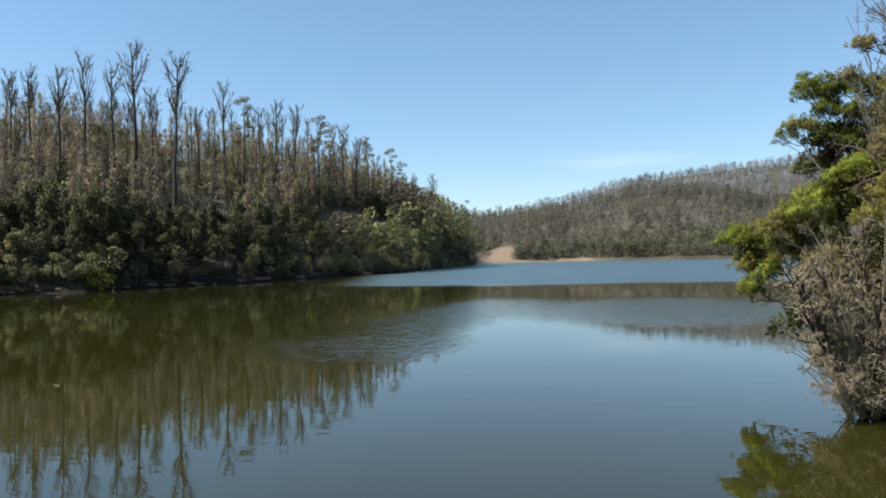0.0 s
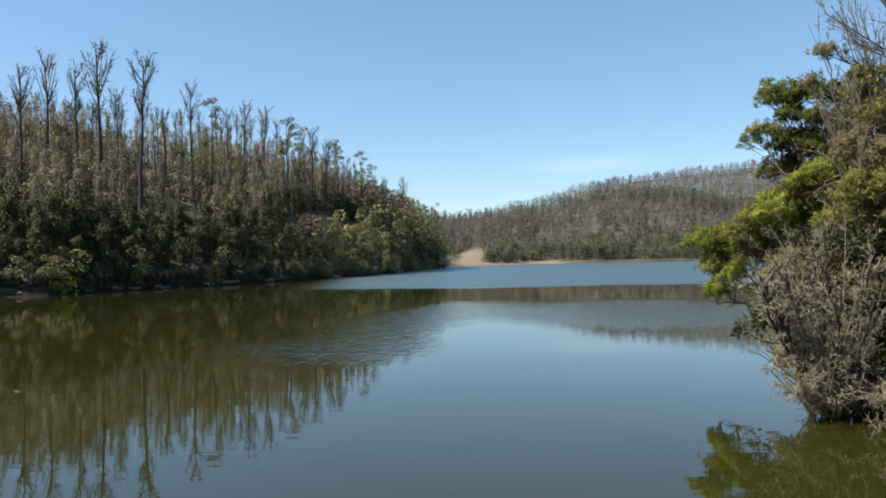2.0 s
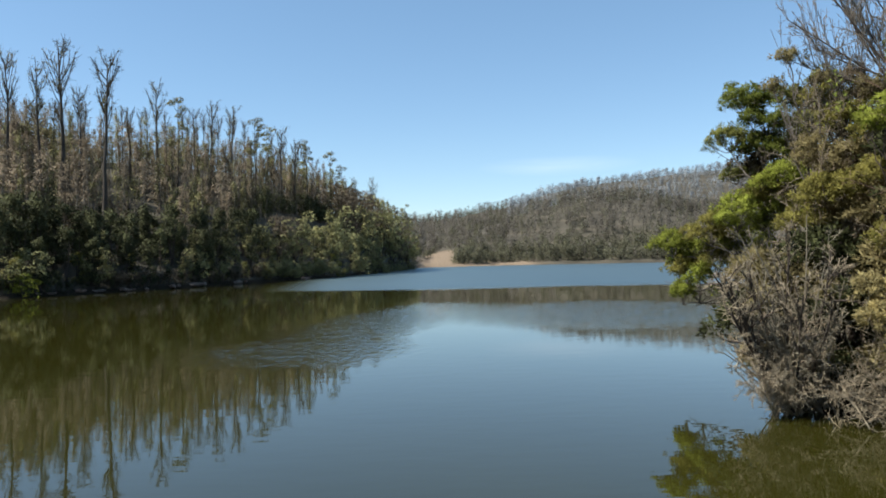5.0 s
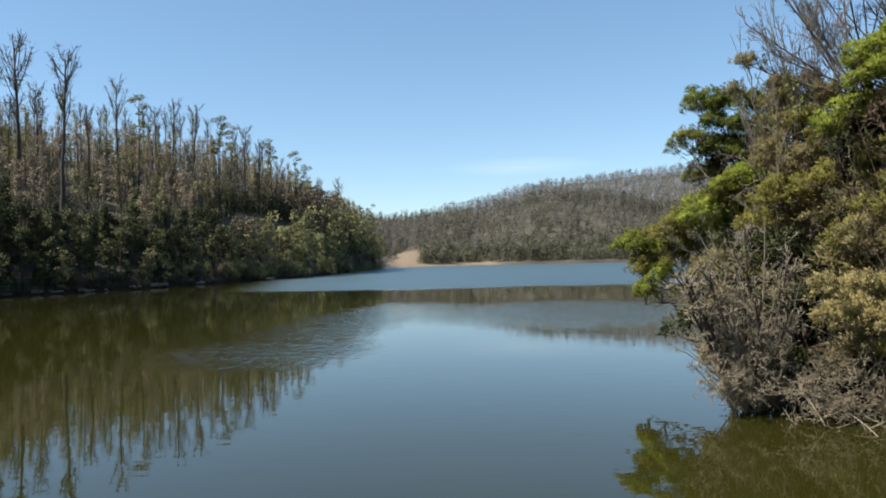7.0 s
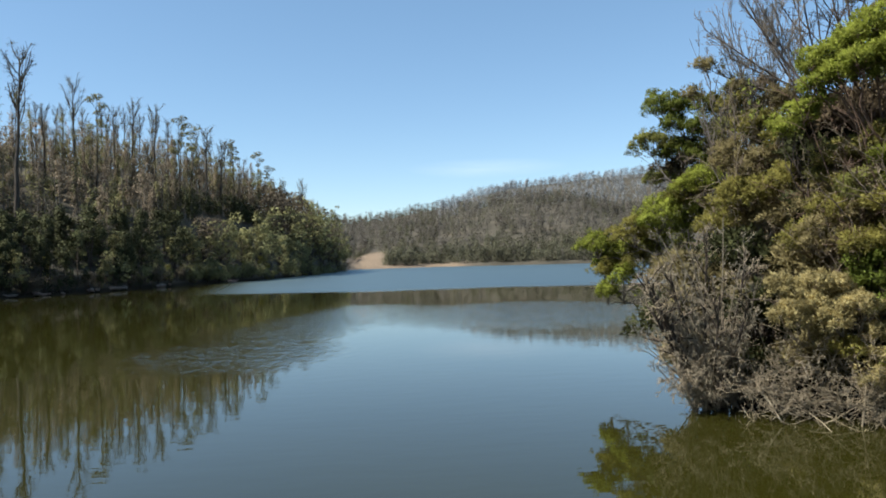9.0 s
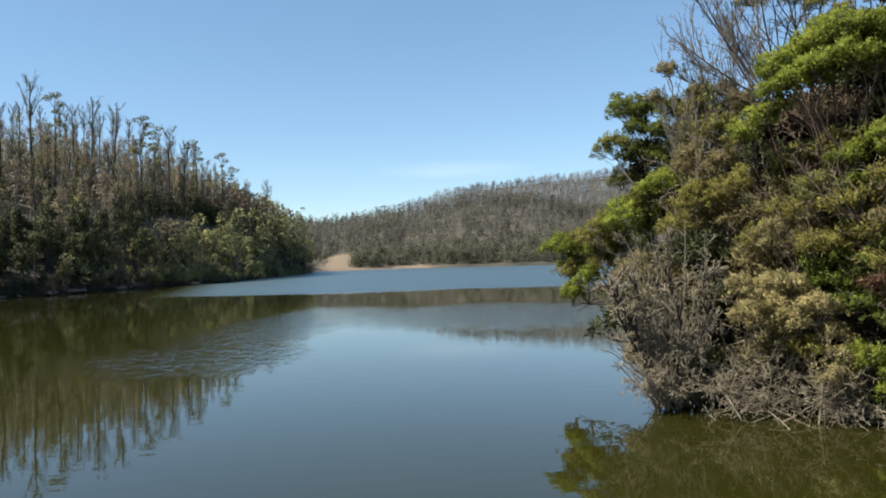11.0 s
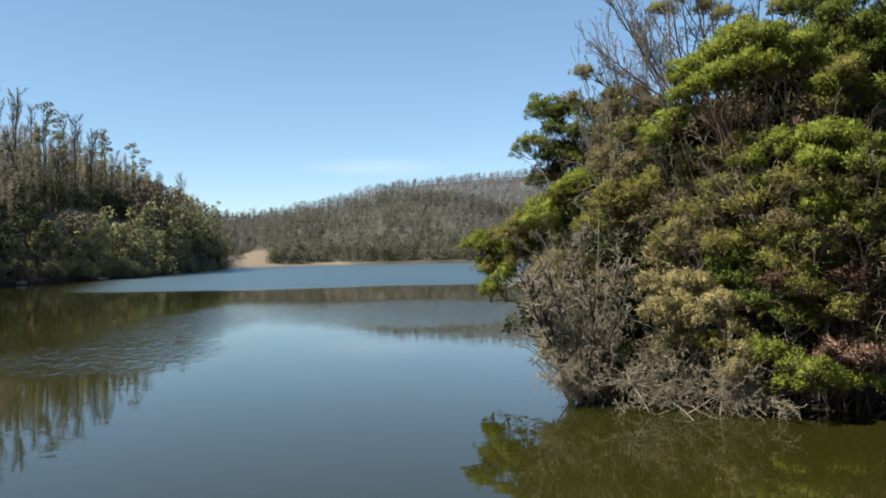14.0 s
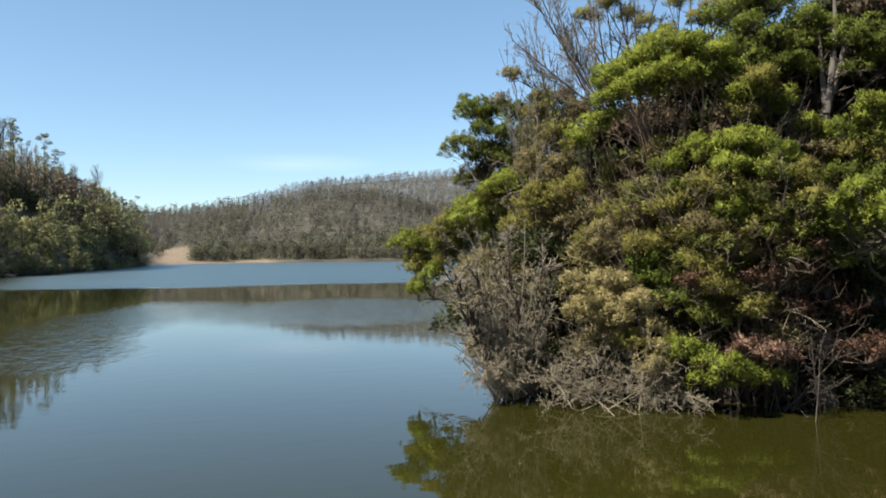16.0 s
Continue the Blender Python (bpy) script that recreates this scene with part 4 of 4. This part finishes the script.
YELLOW = [
    (45.1, 11.8, 22.6, 0.56, 0.42), (44.2, 11.1, 22.5, 0.42, 0.33), (45.8, 10.8, 22.6, 0.38, 0.29), (47.1, 10.1, 23.0, 0.50, 0.38), (43.8, 9.8, 22.8, 0.39, 0.30),
    (48.2, 8.6, 23.0, 0.60, 0.38),
]
LAYER = [
    (41.1, 7.7, 22.2, 0.55, 0.37), (42.7, 7.2, 22.1, 0.61, 0.45), (44.5, 7.5, 22.2, 0.62, 0.45), (46.3, 6.6, 22.2, 0.51, 0.41), (43.4, 6.0, 22.0, 0.68, 0.37),
    (45.2, 5.7, 22.1, 0.58, 0.33), (39.3, 6.2, 22.5, 0.49, 0.29), (40.0, 4.7, 22.3, 0.55, 0.31),
]
RIGHT = [
    (50.7, 2.8, 21.3, 0.36, 0.43), (51.7, 3.6, 21.3, 0.49, 0.47), (52.7, 4.0, 21.3, 0.49, 0.47), (52.2, 2.0, 21.3, 0.56, 0.39), (53.5, 2.4, 21.3, 0.66, 0.59),
    (48.6, 1.6, 22.3, 0.41, 0.25), (49.8, 1.2, 22.4, 0.41, 0.29), (52.4, 9.0, 24.0, 0.48, 0.67), (53.2, 7.3, 24.2, 0.63, 0.67),
]
SLOPE = [
    (35.8, 5.0, 23.6, 0.79, 0.55), (37.4, 4.1, 23.2, 0.82, 0.54), (35.3, 2.7, 23.4, 0.79, 0.55), (37.2, 2.2, 23.0, 0.82, 0.54), (39.2, 3.0, 22.8, 0.77, 0.48),
    (40.8, 2.2, 22.6, 0.72, 0.48), (39.0, 0.9, 22.5, 0.72, 0.48), (34.9, 0.8, 23.2, 0.82, 0.59), (37.0, 0.1, 22.5, 0.72, 0.53), (41.0, 4.2, 22.6, 0.68, 0.38),
    (38.5, 7.2, 23.0, 0.69, 0.39), (42.6, 4.0, 22.4, 0.67, 0.38), (33.6, 1.0, 23.6, 0.79, 0.60), (41.6, 0.7, 22.4, 0.64, 0.43), (36.2, 6.3, 23.6, 0.71, 0.45),
]
MIDDLE = [
    (42.2, 4.8, 21.8, 0.57, 0.32), (44.1, 4.1, 21.8, 0.60, 0.32), (46.0, 4.3, 21.9, 0.61, 0.32), (47.8, 5.0, 22.0, 0.58, 0.33), (43.3, 2.9, 21.7, 0.60, 0.32),
    (45.4, 2.5, 21.8, 0.60, 0.32), (47.2, 2.8, 21.9, 0.57, 0.32), (42.0, 1.9, 21.8, 0.57, 0.32), (44.3, 1.3, 21.9, 0.57, 0.30), (46.5, 1.2, 22.0, 0.58, 0.28),
    (48.5, 3.4, 22.0, 0.54, 0.31), (42.5, 0.1, 21.9, 0.54, 0.30), (45.0, -0.2, 22.1, 0.54, 0.27), (41.0, -1.0, 21.9, 0.51, 0.30), (43.3, -1.4, 22.2, 0.51, 0.29),
    (40.4, 1.1, 22.0, 0.51, 0.31), (47.4, -0.4, 22.3, 0.48, 0.25),
]
GREEN_SHRUB = [
    (37.4, -1.0, 22.4, 0.52, 0.41), (39.0, -0.6, 22.3, 0.55, 0.45), (38.2, -2.1, 22.2, 0.58, 0.45), (39.6, -2.2, 22.3, 0.48, 0.45), (37.0, -2.2, 22.5, 0.42, 0.33),
    (39.2, -3.5, 22.3, 0.45, 0.37),
]
DIM = [
    (47.1, 4.0, 22.4, 0.70, 0.40), (48.8, 4.5, 24.2, 0.81, 0.48), (45.0, 3.3, 22.2, 0.70, 0.39), (43.7, 2.1, 22.2, 0.66, 0.39), (42.9, -0.1, 22.2, 0.70, 0.49),
    (45.6, 1.0, 22.4, 0.70, 0.45), (49.6, 7.6, 24.2, 0.85, 0.54), (51.2, 6.3, 24.2, 0.85, 0.59), (48.5, 6.7, 24.2, 0.76, 0.48), (50.2, 5.2, 24.2, 0.85, 0.54),
    (42.1, -2.2, 22.0, 0.61, 0.49), (43.3, -3.4, 22.1, 0.61, 0.44), (41.3, -4.7, 21.8, 0.56, 0.48), (45.2, -4.2, 22.2, 0.70, 0.34), (46.2, -6.2, 22.4, 0.54, 0.35),
    (49.8, -0.6, 22.8, 0.63, 0.35),
]
RUSTY = [
    (47.7, 0.4, 22.4, 0.71, 0.48), (46.6, -1.4, 22.5, 0.72, 0.48), (45.0, -1.8, 22.4, 0.64, 0.43), (48.8, -1.8, 22.8, 0.69, 0.48), (43.3, 0.9, 22.2, 0.47, 0.33),
    (40.8, -2.4, 21.8, 0.46, 0.46), (50.5, -4.4, 23.0, 0.69, 0.44), (47.0, -4.0, 22.6, 0.60, 0.34), (51.8, -6.7, 23.2, 0.70, 0.49),
]
SHADED = [
    (48.8, -4.9, 24.4, 0.94, 0.77), (51.2, -2.1, 24.4, 0.94, 0.77), (47.0, -7.7, 24.2, 0.86, 0.67), (49.8, -8.3, 24.4, 0.94, 0.77), (52.5, -5.9, 24.6, 0.95, 0.91),
    (52.4, -9.6, 24.6, 0.95, 0.77), (48.1, 1.8, 25.0, 0.96, 0.79), (44.4, -6.2, 24.0, 0.85, 0.67), (44.4, -1.0, 24.4, 0.94, 0.77), (41.7, -6.3, 23.8, 0.84, 0.66),
    (41.0, -1.4, 24.4, 0.94, 0.77), (53.8, -0.2, 24.6, 1.14, 0.91),
]
EDGE = [
    (39.9, -7.5, 21.6, 0.47, 0.26), (41.5, -8.4, 21.4, 0.49, 0.28), (42.9, -8.5, 21.4, 0.49, 0.26), (44.2, -9.1, 21.5, 0.36, 0.20), (38.9, -7.0, 21.7, 0.30, 0.24),
    (41.9, -9.2, 21.4, 0.53, 0.24), (45.6, -8.9, 21.6, 0.23, 0.18),
]
DRY = [
    (43.8, -7.4, 21.9, 0.37, 0.16), (44.9, -6.9, 21.9, 0.40, 0.18), (46.0, -7.3, 22.0, 0.31, 0.16), (46.8, -7.6, 22.0, 0.24, 0.12),
]
PALE = [
    (32.1, -2.9, 21.9, 0.50, 0.47), (33.7, -2.6, 21.8, 0.62, 0.51), (35.3, -3.1, 21.8, 0.62, 0.56), (36.9, -4.1, 21.8, 0.58, 0.56), (33.6, -4.2, 21.7, 0.65, 0.55),
    (35.7, -4.8, 21.7, 0.65, 0.55), (32.3, -4.4, 21.8, 0.50, 0.51), (37.5, -5.6, 21.7, 0.46, 0.46), (34.8, -6.1, 21.7, 0.58, 0.42),
]
SAGE_LOW = [
    (37.9, -6.9, 21.6, 0.37, 0.36), (38.7, -8.1, 21.5, 0.36, 0.32), (37.7, -8.5, 21.5, 0.33, 0.28), (36.1, -6.9, 21.6, 0.40, 0.32),
]
UNDER = [
    (24.5, -4.9, 24.6, 1.14, 0.98), (27.6, -3.1, 24.8, 1.28, 1.10), (30.2, -4.9, 24.6, 1.27, 1.09), (26.7, -7.5, 24.2, 1.12, 0.91), (31.0, -7.9, 24.0, 1.24, 0.96),
    (34.4, -7.4, 23.8, 1.23, 0.95), (37.3, -7.3, 23.6, 1.09, 0.94), (25.4, -1.4, 25.2, 1.16, 1.01), (29.4, -0.5, 25.4, 1.32, 1.01), (33.6, -1.4, 24.8, 1.28, 0.99),
]
leafy_tree("acacia_tree", foot(28.5, 31.5), sight(27.0, 5.0, 32.5), TIP_TOP, [LEAF_DEEP, LEAF_OLIVE_NEAR], BARK_GREY, "dark green acacia top above the bank's tip", "tree", 201, fill=0.9, wild=4)
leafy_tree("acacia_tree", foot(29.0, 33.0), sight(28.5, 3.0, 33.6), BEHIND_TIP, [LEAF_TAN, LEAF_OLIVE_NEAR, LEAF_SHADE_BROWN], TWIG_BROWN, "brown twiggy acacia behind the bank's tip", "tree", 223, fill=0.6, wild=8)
leafy_tree("acacia_tree", foot(26.5, 30.5), sight(25.0, 0.0, 31.5), TIP_LOW, [LEAF_BRIGHT, LEAF_MID, LEAF_BRIGHT], BARK_GREY, "green acacia leaning out from the bank over the water", "tree", 202, wild=3)
leafy_tree("acacia_tree", foot(31.5, 28.5), sight(31.5, 2.0, 28.5), OLIVE, [LEAF_TAN, LEAF_MID], TWIG_BROWN, "olive-brown twiggy acacia on the bank", "tree", 203, fill=0.8, wild=10)
leafy_tree("acacia_tree", foot(40.0, 24.2), sight(39.5, 7.0, 23.4), DOME, [LEAF_BRIGHT], TWIG_RED, "spreading acacia with a bright green domed crown", "tree", 204, 0.2, fill=1.25, wild=1)
leafy_tree("acacia_tree", foot(34.5, 26.0), sight(34.0, 7.0, 23.6), DOME_SPRIGS, [LEAF_BRIGHT], BARK_DARK, "young acacia with yellow-green sprigs under the dome", "tree", 205, 0.06, wild=3)
leafy_tree("acacia_tree", foot(48.0, 26.0), sight(47.5, 12.0, 25.0), TALL, [LEAF_DEEP], BARK_DARK, "tall dark green acacia with a dark trunk", "tree", 206, 0.22, wild=4)
leafy_tree("acacia_tree", foot(46.0, 24.6), sight(45.0, 8.0, 23.6), YELLOW, [LEAF_MID, LEAF_BRIGHT], BARK_DARK, "thin acacia with yellowish leaves", "tree", 207, 0.08, fill=0.7, wild=5)
leafy_tree("acacia_tree", foot(44.0, 23.8), sight(43.5, 4.0, 23.0), LAYER, [LEAF_BRIGHT], BARK_DARK, "low-branched green acacia in layered sprays", "tree", 208, 0.16, fill=1.1, wild=2)
leafy_tree("acacia_tree", foot(55.0, 24.4), sight(54.5, 2.0, 23.4), RIGHT, [LEAF_BRIGHT, LEAF_BRIGHT, LEAF_DEEP], BARK_DARK, "bright green acacia at the shaded end of the bank", "tree", 209, 0.14, wild=2)
leafy_tree("bank_shrub", foot(38.0, 25.0), sight(37.5, 0.0, 24.4), SLOPE, [LEAF_MID, LEAF_OLIVE_NEAR, LEAF_MID, LEAF_TAN], TWIG_BROWN, "olive green shrub thicket on the bank", "shrub", 210, 0.08, fill=0.75, wild=10)
leafy_tree("bank_shrub", foot(44.0, 24.0), sight(43.8, -2.0, 23.4), MIDDLE, [LEAF_MID, LEAF_OLIVE_NEAR, LEAF_TAN, LEAF_MID, LEAF_BRIGHT], TWIG_BROWN, "olive-brown twiggy thicket under the green layers", "shrub", 222, 0.06, fill=0.7, wild=10)
leafy_tree("bank_shrub", foot(38.5, 23.4), sight(38.3, -4.0, 22.8), GREEN_SHRUB, [LEAF_FRESH], BARK_DARK, "fresh green shrub behind the pale one", "shrub", 211, 0.05, wild=2)
leafy_tree("bank_shrub", foot(45.0, 24.4), sight(45.0, -4.0, 24.0), DIM, [LEAF_DEEP, LEAF_MID, LEAF_TAN], TWIG_BROWN, "thin olive thicket under the acacias", "shrub", 212, 0.06, fill=0.6, wild=6)
leafy_tree("bank_shrub", foot(47.5, 24.2), sight(47.0, -4.0, 24.0), RUSTY, [LEAF_RUST], TWIG_RED, "thin shrub with withered rust-red leaves", "shrub", 213, 0.04, fill=0.4, wild=6)
# leaf colour carries the deep shade under the acacias
leafy_tree("bank_shrub", foot(48.0, 25.4), sight(48.0, -6.0, 25.0), SHADED, [LEAF_SHADE_GREEN], BARK_DARK, "shrub under the acacias with shade put into its dark leaves", "shrub", 214, 0.06, 0.16, 0.6, 3)
# backing trees added to close sky gaps, the thicket's shade in their colour
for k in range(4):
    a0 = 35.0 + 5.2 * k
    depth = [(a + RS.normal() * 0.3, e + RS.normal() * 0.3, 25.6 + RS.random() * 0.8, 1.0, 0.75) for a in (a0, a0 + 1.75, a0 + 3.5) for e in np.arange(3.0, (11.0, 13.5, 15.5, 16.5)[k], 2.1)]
    leafy_tree("acacia_tree", foot(a0 + 1.7, 26.4), sight(a0 + 1.7, 4.0, 26.2), depth, [LEAF_SHADE_GREEN, LEAF_SHADE_BROWN], BARK_DARK, "backing acacia deep in the thicket, leaves coloured as shade", "tree", 340 + k, 0.1, 0.18, 0.45, 3)
leafy_tree("bank_shrub", foot(42.0, 23.0), sight(41.6, -9.4, 22.4), EDGE, [LEAF_BRIGHT], BARK_DARK, "low bright green shrub at the water's edge", "shrub", 215, 0.05, wild=2)
leafy_tree("bank_shrub", foot(45.0, 23.2), sight(44.6, -8.4, 22.6), DRY, [LEAF_DRY], TWIG_RED, "low spray of withered pinkish-brown leaves", "shrub", 216, 0.03, fill=0.6, wild=2)
leafy_tree("bank_shrub", foot(35.0, 23.2), sight(35.0, -6.5, 22.6), PALE, [LEAF_PALE], TWIG_DEAD, "pale yellow-green shrub among dead twigs", "shrub", 217, 0.03, 0.065, 1.6, 2)
leafy_tree("bank_shrub", foot(38.0, 22.8), sight(37.8, -9.0, 22.2), SAGE_LOW, [LEAF_PALE, LEAF_MID], TWIG_DEAD, "low yellowish shrub among drooping twigs", "shrub", 218, 0.03, 0.07, 0.7, 4)
# shade behind the dead shrubs, mostly put in as dark leaves
leafy_tree("bank_shrub", foot(31.0, 25.4), sight(31.0, -6.0, 25.2), UNDER, [LEAF_SHADE_GREEN, LEAF_TAN], BARK_DARK, "undergrowth behind the dead shrubs, leaves darkened as shade", "shrub", 219, 0.06, 0.16, 0.5, 4)

DEAD = [BARK_DARK, BARK_DARK, TWIG_DEAD]
b = foot(27.4, 23.2)
bare_shrub(b, [toward(b, *x) for x in ((21.9, -5.0, 21.3), (22.4, -2.8, 21.2), (23.4, -3.6, 20.9), (24.4, -2.6, 20.9), (25.4, 0.0, 21.3), (27.4, -3.0, 20.8), (30.6, -4.2, 20.8), (29.3, -1.2, 21.2))],
           "dead grey shrub, leafless, hanging over the water on dark limbs", 325, DEAD, (14, 9, 5), 0.07, 0.5, 0.045, wobble=0.15, scatter_r=0.12, kid=0.7, most=0.9)
b = foot(28.2, 23.6)
bare_shrub(b, stems(b, 6, (22.6, 25.0), (-5.0, -0.5), (21.3, 22.2), RS) + stems(b, 15, (24.2, 26.6), (-8.8, -3.5), (21.0, 22.0), RS) + stems(b, 15, (22.5, 31.5), (-2.5, 2.2), (21.3, 23.0), RS) + stems(b, 8, (25.0, 31.5), (-8.0, -3.0), (21.0, 21.8), RS),
           "dense grey dead shrub with curling twigs", 301, [TWIG_GREY], (11, 7, 4), 0.026, 0.6, 0.03, wobble=0.22, scatter_r=0.35, kid=0.6, most=0.5)
b = foot(27.2, 22.9)
bare_shrub(b, stems(b, 18, (22.8, 27.0), (-10.0, -7.0), (20.9, 21.8), np.random.default_rng(326)), "low dead twigs reaching out over the water", 327, [TWIG_DEAD], (10, 7, 4), 0.024, 0.6, 0.03, wobble=0.24, scatter_r=0.3, kid=0.7, most=0.6)
b = foot(33.0, 23.2)
bare_shrub(b, stems(b, 20, (28.0, 38.5), (-10.2, -6.0), (20.9, 21.8), RS), "dead tangled twigs drooping to the water", 302, [TWIG_DEAD], (10, 6, 3), 0.022, 0.75, -0.03, wobble=0.28, scatter_r=0.8)
b = foot(38.5, 23.0)
bare_shrub(b, stems(b, 20, (35.0, 43.5), (-10.8, -7.6), (20.8, 21.6), RS), "dead tangled twigs drooping to the water", 303, [TWIG_DEAD], (8, 6, 3), 0.02, 0.75, -0.04, wobble=0.28, scatter_r=0.8, kid=0.6)
b = foot(35.5, 30.4)
bare_shrub(b, [toward(sight(33.9, 10.8, 30.0), *x) for x in ((26.9, 15.6, 30.0), (28.4, 18.0, 30.2), (30.2, 18.8, 30.0), (28.9, 20.0, 30.5), (31.7, 17.8, 31.0), (33.0, 20.0, 31.0), (27.0, 12.6, 29.5), (30.5, 16.0, 30.5), (28.6, 13.6, 30.0))],
           "bare grey tree with a haze of fine upright twigs", 304, [BARK_DARK, TWIG_ASH], (22, 10, 4), 0.036, 0.42, 0.03, "bare_tree", "tree", 0.15, 0.1, 0.5, sight(33.9, 10.8, 30.0), 0.0075, 1.5, 0.4)
b = foot(33.2, 30.8)
bare_shrub(b, stems(b, 15, (26.0, 34.0), (10.0, 15.0), (29.6, 31.5), RS) + stems(b, 12, (26.8, 33.0), (14.0, 18.0), (29.6, 31.5), np.random.default_rng(318)), "bare grey thicket of fine upright twigs", 311, [BARK_GREY, TWIG_ASH], (14, 8, 3), 0.026, 0.42, 0.05, "bare_tree", "tree", 0.4, 0.12, 0.42, None, 0.0075, 1.5, 0.4)
for az, top, seed in ((36.6, 20.5, 313), (40.5, 19.5, 314), (34.8, 20.0, 315)):
    b = foot(az + 0.4, 31.5)
    mid = sight(az, 13.0, 31.5)
    bare_shrub(b, [toward(mid, az + x, top + y, 31.5) for x, y in ((0.0, 0.8), (-1.6, -1.0), (1.7, -1.2), (-2.4, -3.0), (2.2, -3.4))],
               "thin dark-trunked tree with sparse bare limbs", seed, [BARK_DARK, BARK_GREY], (14, 7, 3), 0.036, 0.5, 0.03, "bare_tree", "tree", 0.05, 0.1, 0.45, mid, 0.0075)
WISPS = [(33.2, 17.6, 31.5, 0.45, 0.25), (34.6, 18.2, 31.5, 0.5, 0.28), (36.0, 17.3, 31.5, 0.5, 0.28), (37.6, 16.6, 31.5, 0.45, 0.25), (38.8, 15.8, 31.0, 0.45, 0.3), (41.4, 16.6, 30.0, 0.5, 0.3), (42.8, 17.2, 29.0, 0.6, 0.35), (39.8, 17.8, 31.0, 0.4, 0.25)]
leafy_tree("acacia_tree", foot(38.0, 32.5), sight(37.6, 11.0, 32.0), WISPS, [LEAF_MID], BARK_DARK, "tall thin acacia with wisps of leaves at the top", "tree", 320, 0.09, fill=0.45, wild=4)
SPRIG = [(27.4, 13.4, 29.6, 0.36, 0.22), (26.4, 11.6, 30.0, 0.22, 0.2), (29.3, 11.8, 29.4, 0.3, 0.2)]
leafy_tree("acacia_tree", foot(29.0, 31.0), sight(28.4, 8.0, 30.2), SPRIG, [LEAF_TAN], BARK_GREY, "thin sapling with a few brownish leaf sprays", "tree", 321, 0.05, fill=0.5, wild=3)
b = foot(30.5, 30.0)
bare_shrub(b, stems(b, 18, (28.0, 35.0), (3.0, 11.0), (28.0, 30.6), RS), "leafless brown-twigged tree among the acacias", 306, [BARK_GREY, TWIG_BROWN], (11, 7, 4), 0.05, 0.5, 0.04, "bare_tree", "tree", 0.4, 0.17, 0.55)
b = foot(40.5, 24.2)
bare_shrub(b, stems(b, 28, (34.0, 46.5), (4.0, 11.5), (22.0, 23.8), RS), "reddish-brown limbs forking beneath the acacia crown", 308, [TWIG_RED], (10, 6, 2), 0.028, 0.5, 0.02, "bare_tree", "tree", 0.5, 0.13, 0.6)
b = foot(44.5, 23.8)
bare_shrub(b, stems(b, 22, (34.5, 46.5), (0.0, 8.0), (21.8, 22.8), RS), "dark forking limbs of a thicket tree on the bank", 309, [BARK_DARK, TWIG_BROWN], (9, 6, 3), 0.045, 0.5, 0.02, "bare_tree", "tree", 0.7, 0.16, 0.6)
# all-dark bark here stands in for the deep shade low on the bank
b = foot(47.0, 23.6)
bare_shrub(b, stems(b, 16, (41.0, 52.0), (-10.0, -2.0), (21.8, 23.4), RS), "dark brushwood in the shade of the bank", 312, [BARK_DARK], (8, 5, 2), 0.024, 0.6, 0.0, "dead_shrub", "shrub", 0.8, 0.2, 0.6)
# a stout pale trunk among the dark crowns
b = foot(49.4, 24.4)
bare_shrub(b, [toward(sight(49.4, 9.0, 24.2), *x) for x in ((48.6, 15.5, 24.2), (51.0, 14.0, 24.4), (50.2, 17.0, 24.6))], "stout grey trunk of an old acacia", 316, [BARK_GREY, BARK_DARK], (7, 5, 2), 0.11, 0.5, 0.02, "bare_tree", "tree", 0.05, 0.12, 0.5, sight(49.4, 9.0, 24.2))

# trees further back on the bank
back_kinds = kinds_of([(column_tree(np.random.default_rng(410 + i), 9.0, 800, 1.5, 0.2), 1 + i % 2) for i in range(3)]
                      + [(bush(np.random.default_rng(420 + i), 6.0, 2.2, 1000, 0.24, 0.3), 3) for i in range(3)])
sites = []
for _ in range(130):
    a, d = 27 + 30 * R.random(), 27.0 + 20 * R.random() ** 1.3
    p = spot(a, d)
    if float(ground_z(p[0], p[1])) > 1.2:
        sites.append((p[0], p[1], (0.5 + 0.35 * R.random()) * (1.45 if a > 42 else 1.0), int(R.integers(0, 6))))
# backing foliage, darkened to read as shade between the nearer crowns
woods("bank_woods", sites, back_kinds, [BARK_DARK, LEAF_DEEP, LEAF_SHADE_GREEN, LEAF_SHADE_GREEN], "green undergrowth and trees behind the bank, leaves darkened as shade")

# a pale leaf adrift on the lake
drift = Geo()
t = np.linspace(0, 1, 7)
half = 0.07 * np.sin(np.pi * np.clip(t, 0.03, 0.97)) ** 0.8
lift = 0.012 + 0.03 * (t - 0.5) ** 2
rows = np.stack([np.stack([t * 0.24, -half, lift + 0.012], -1), np.stack([t * 0.24, 0 * t, lift], -1), np.stack([t * 0.24, half, lift + 0.012], -1)], 1).reshape(-1, 3)
drift.add(rows, [[i * 3 + j, i * 3 + 3 + j, i * 3 + 4 + j, i * 3 + 1 + j] for i in range(6) for j in range(2)])
leaf_ob = new("floating_leaf", drift.mesh("floating_leaf", [LEAF_PALE]))
leaf_ob.location = (*spot(-31.0, 30.5)[:2], 0.004)
tagged(leaf_ob, "pale dry leaf floating on the lake", "leaf")
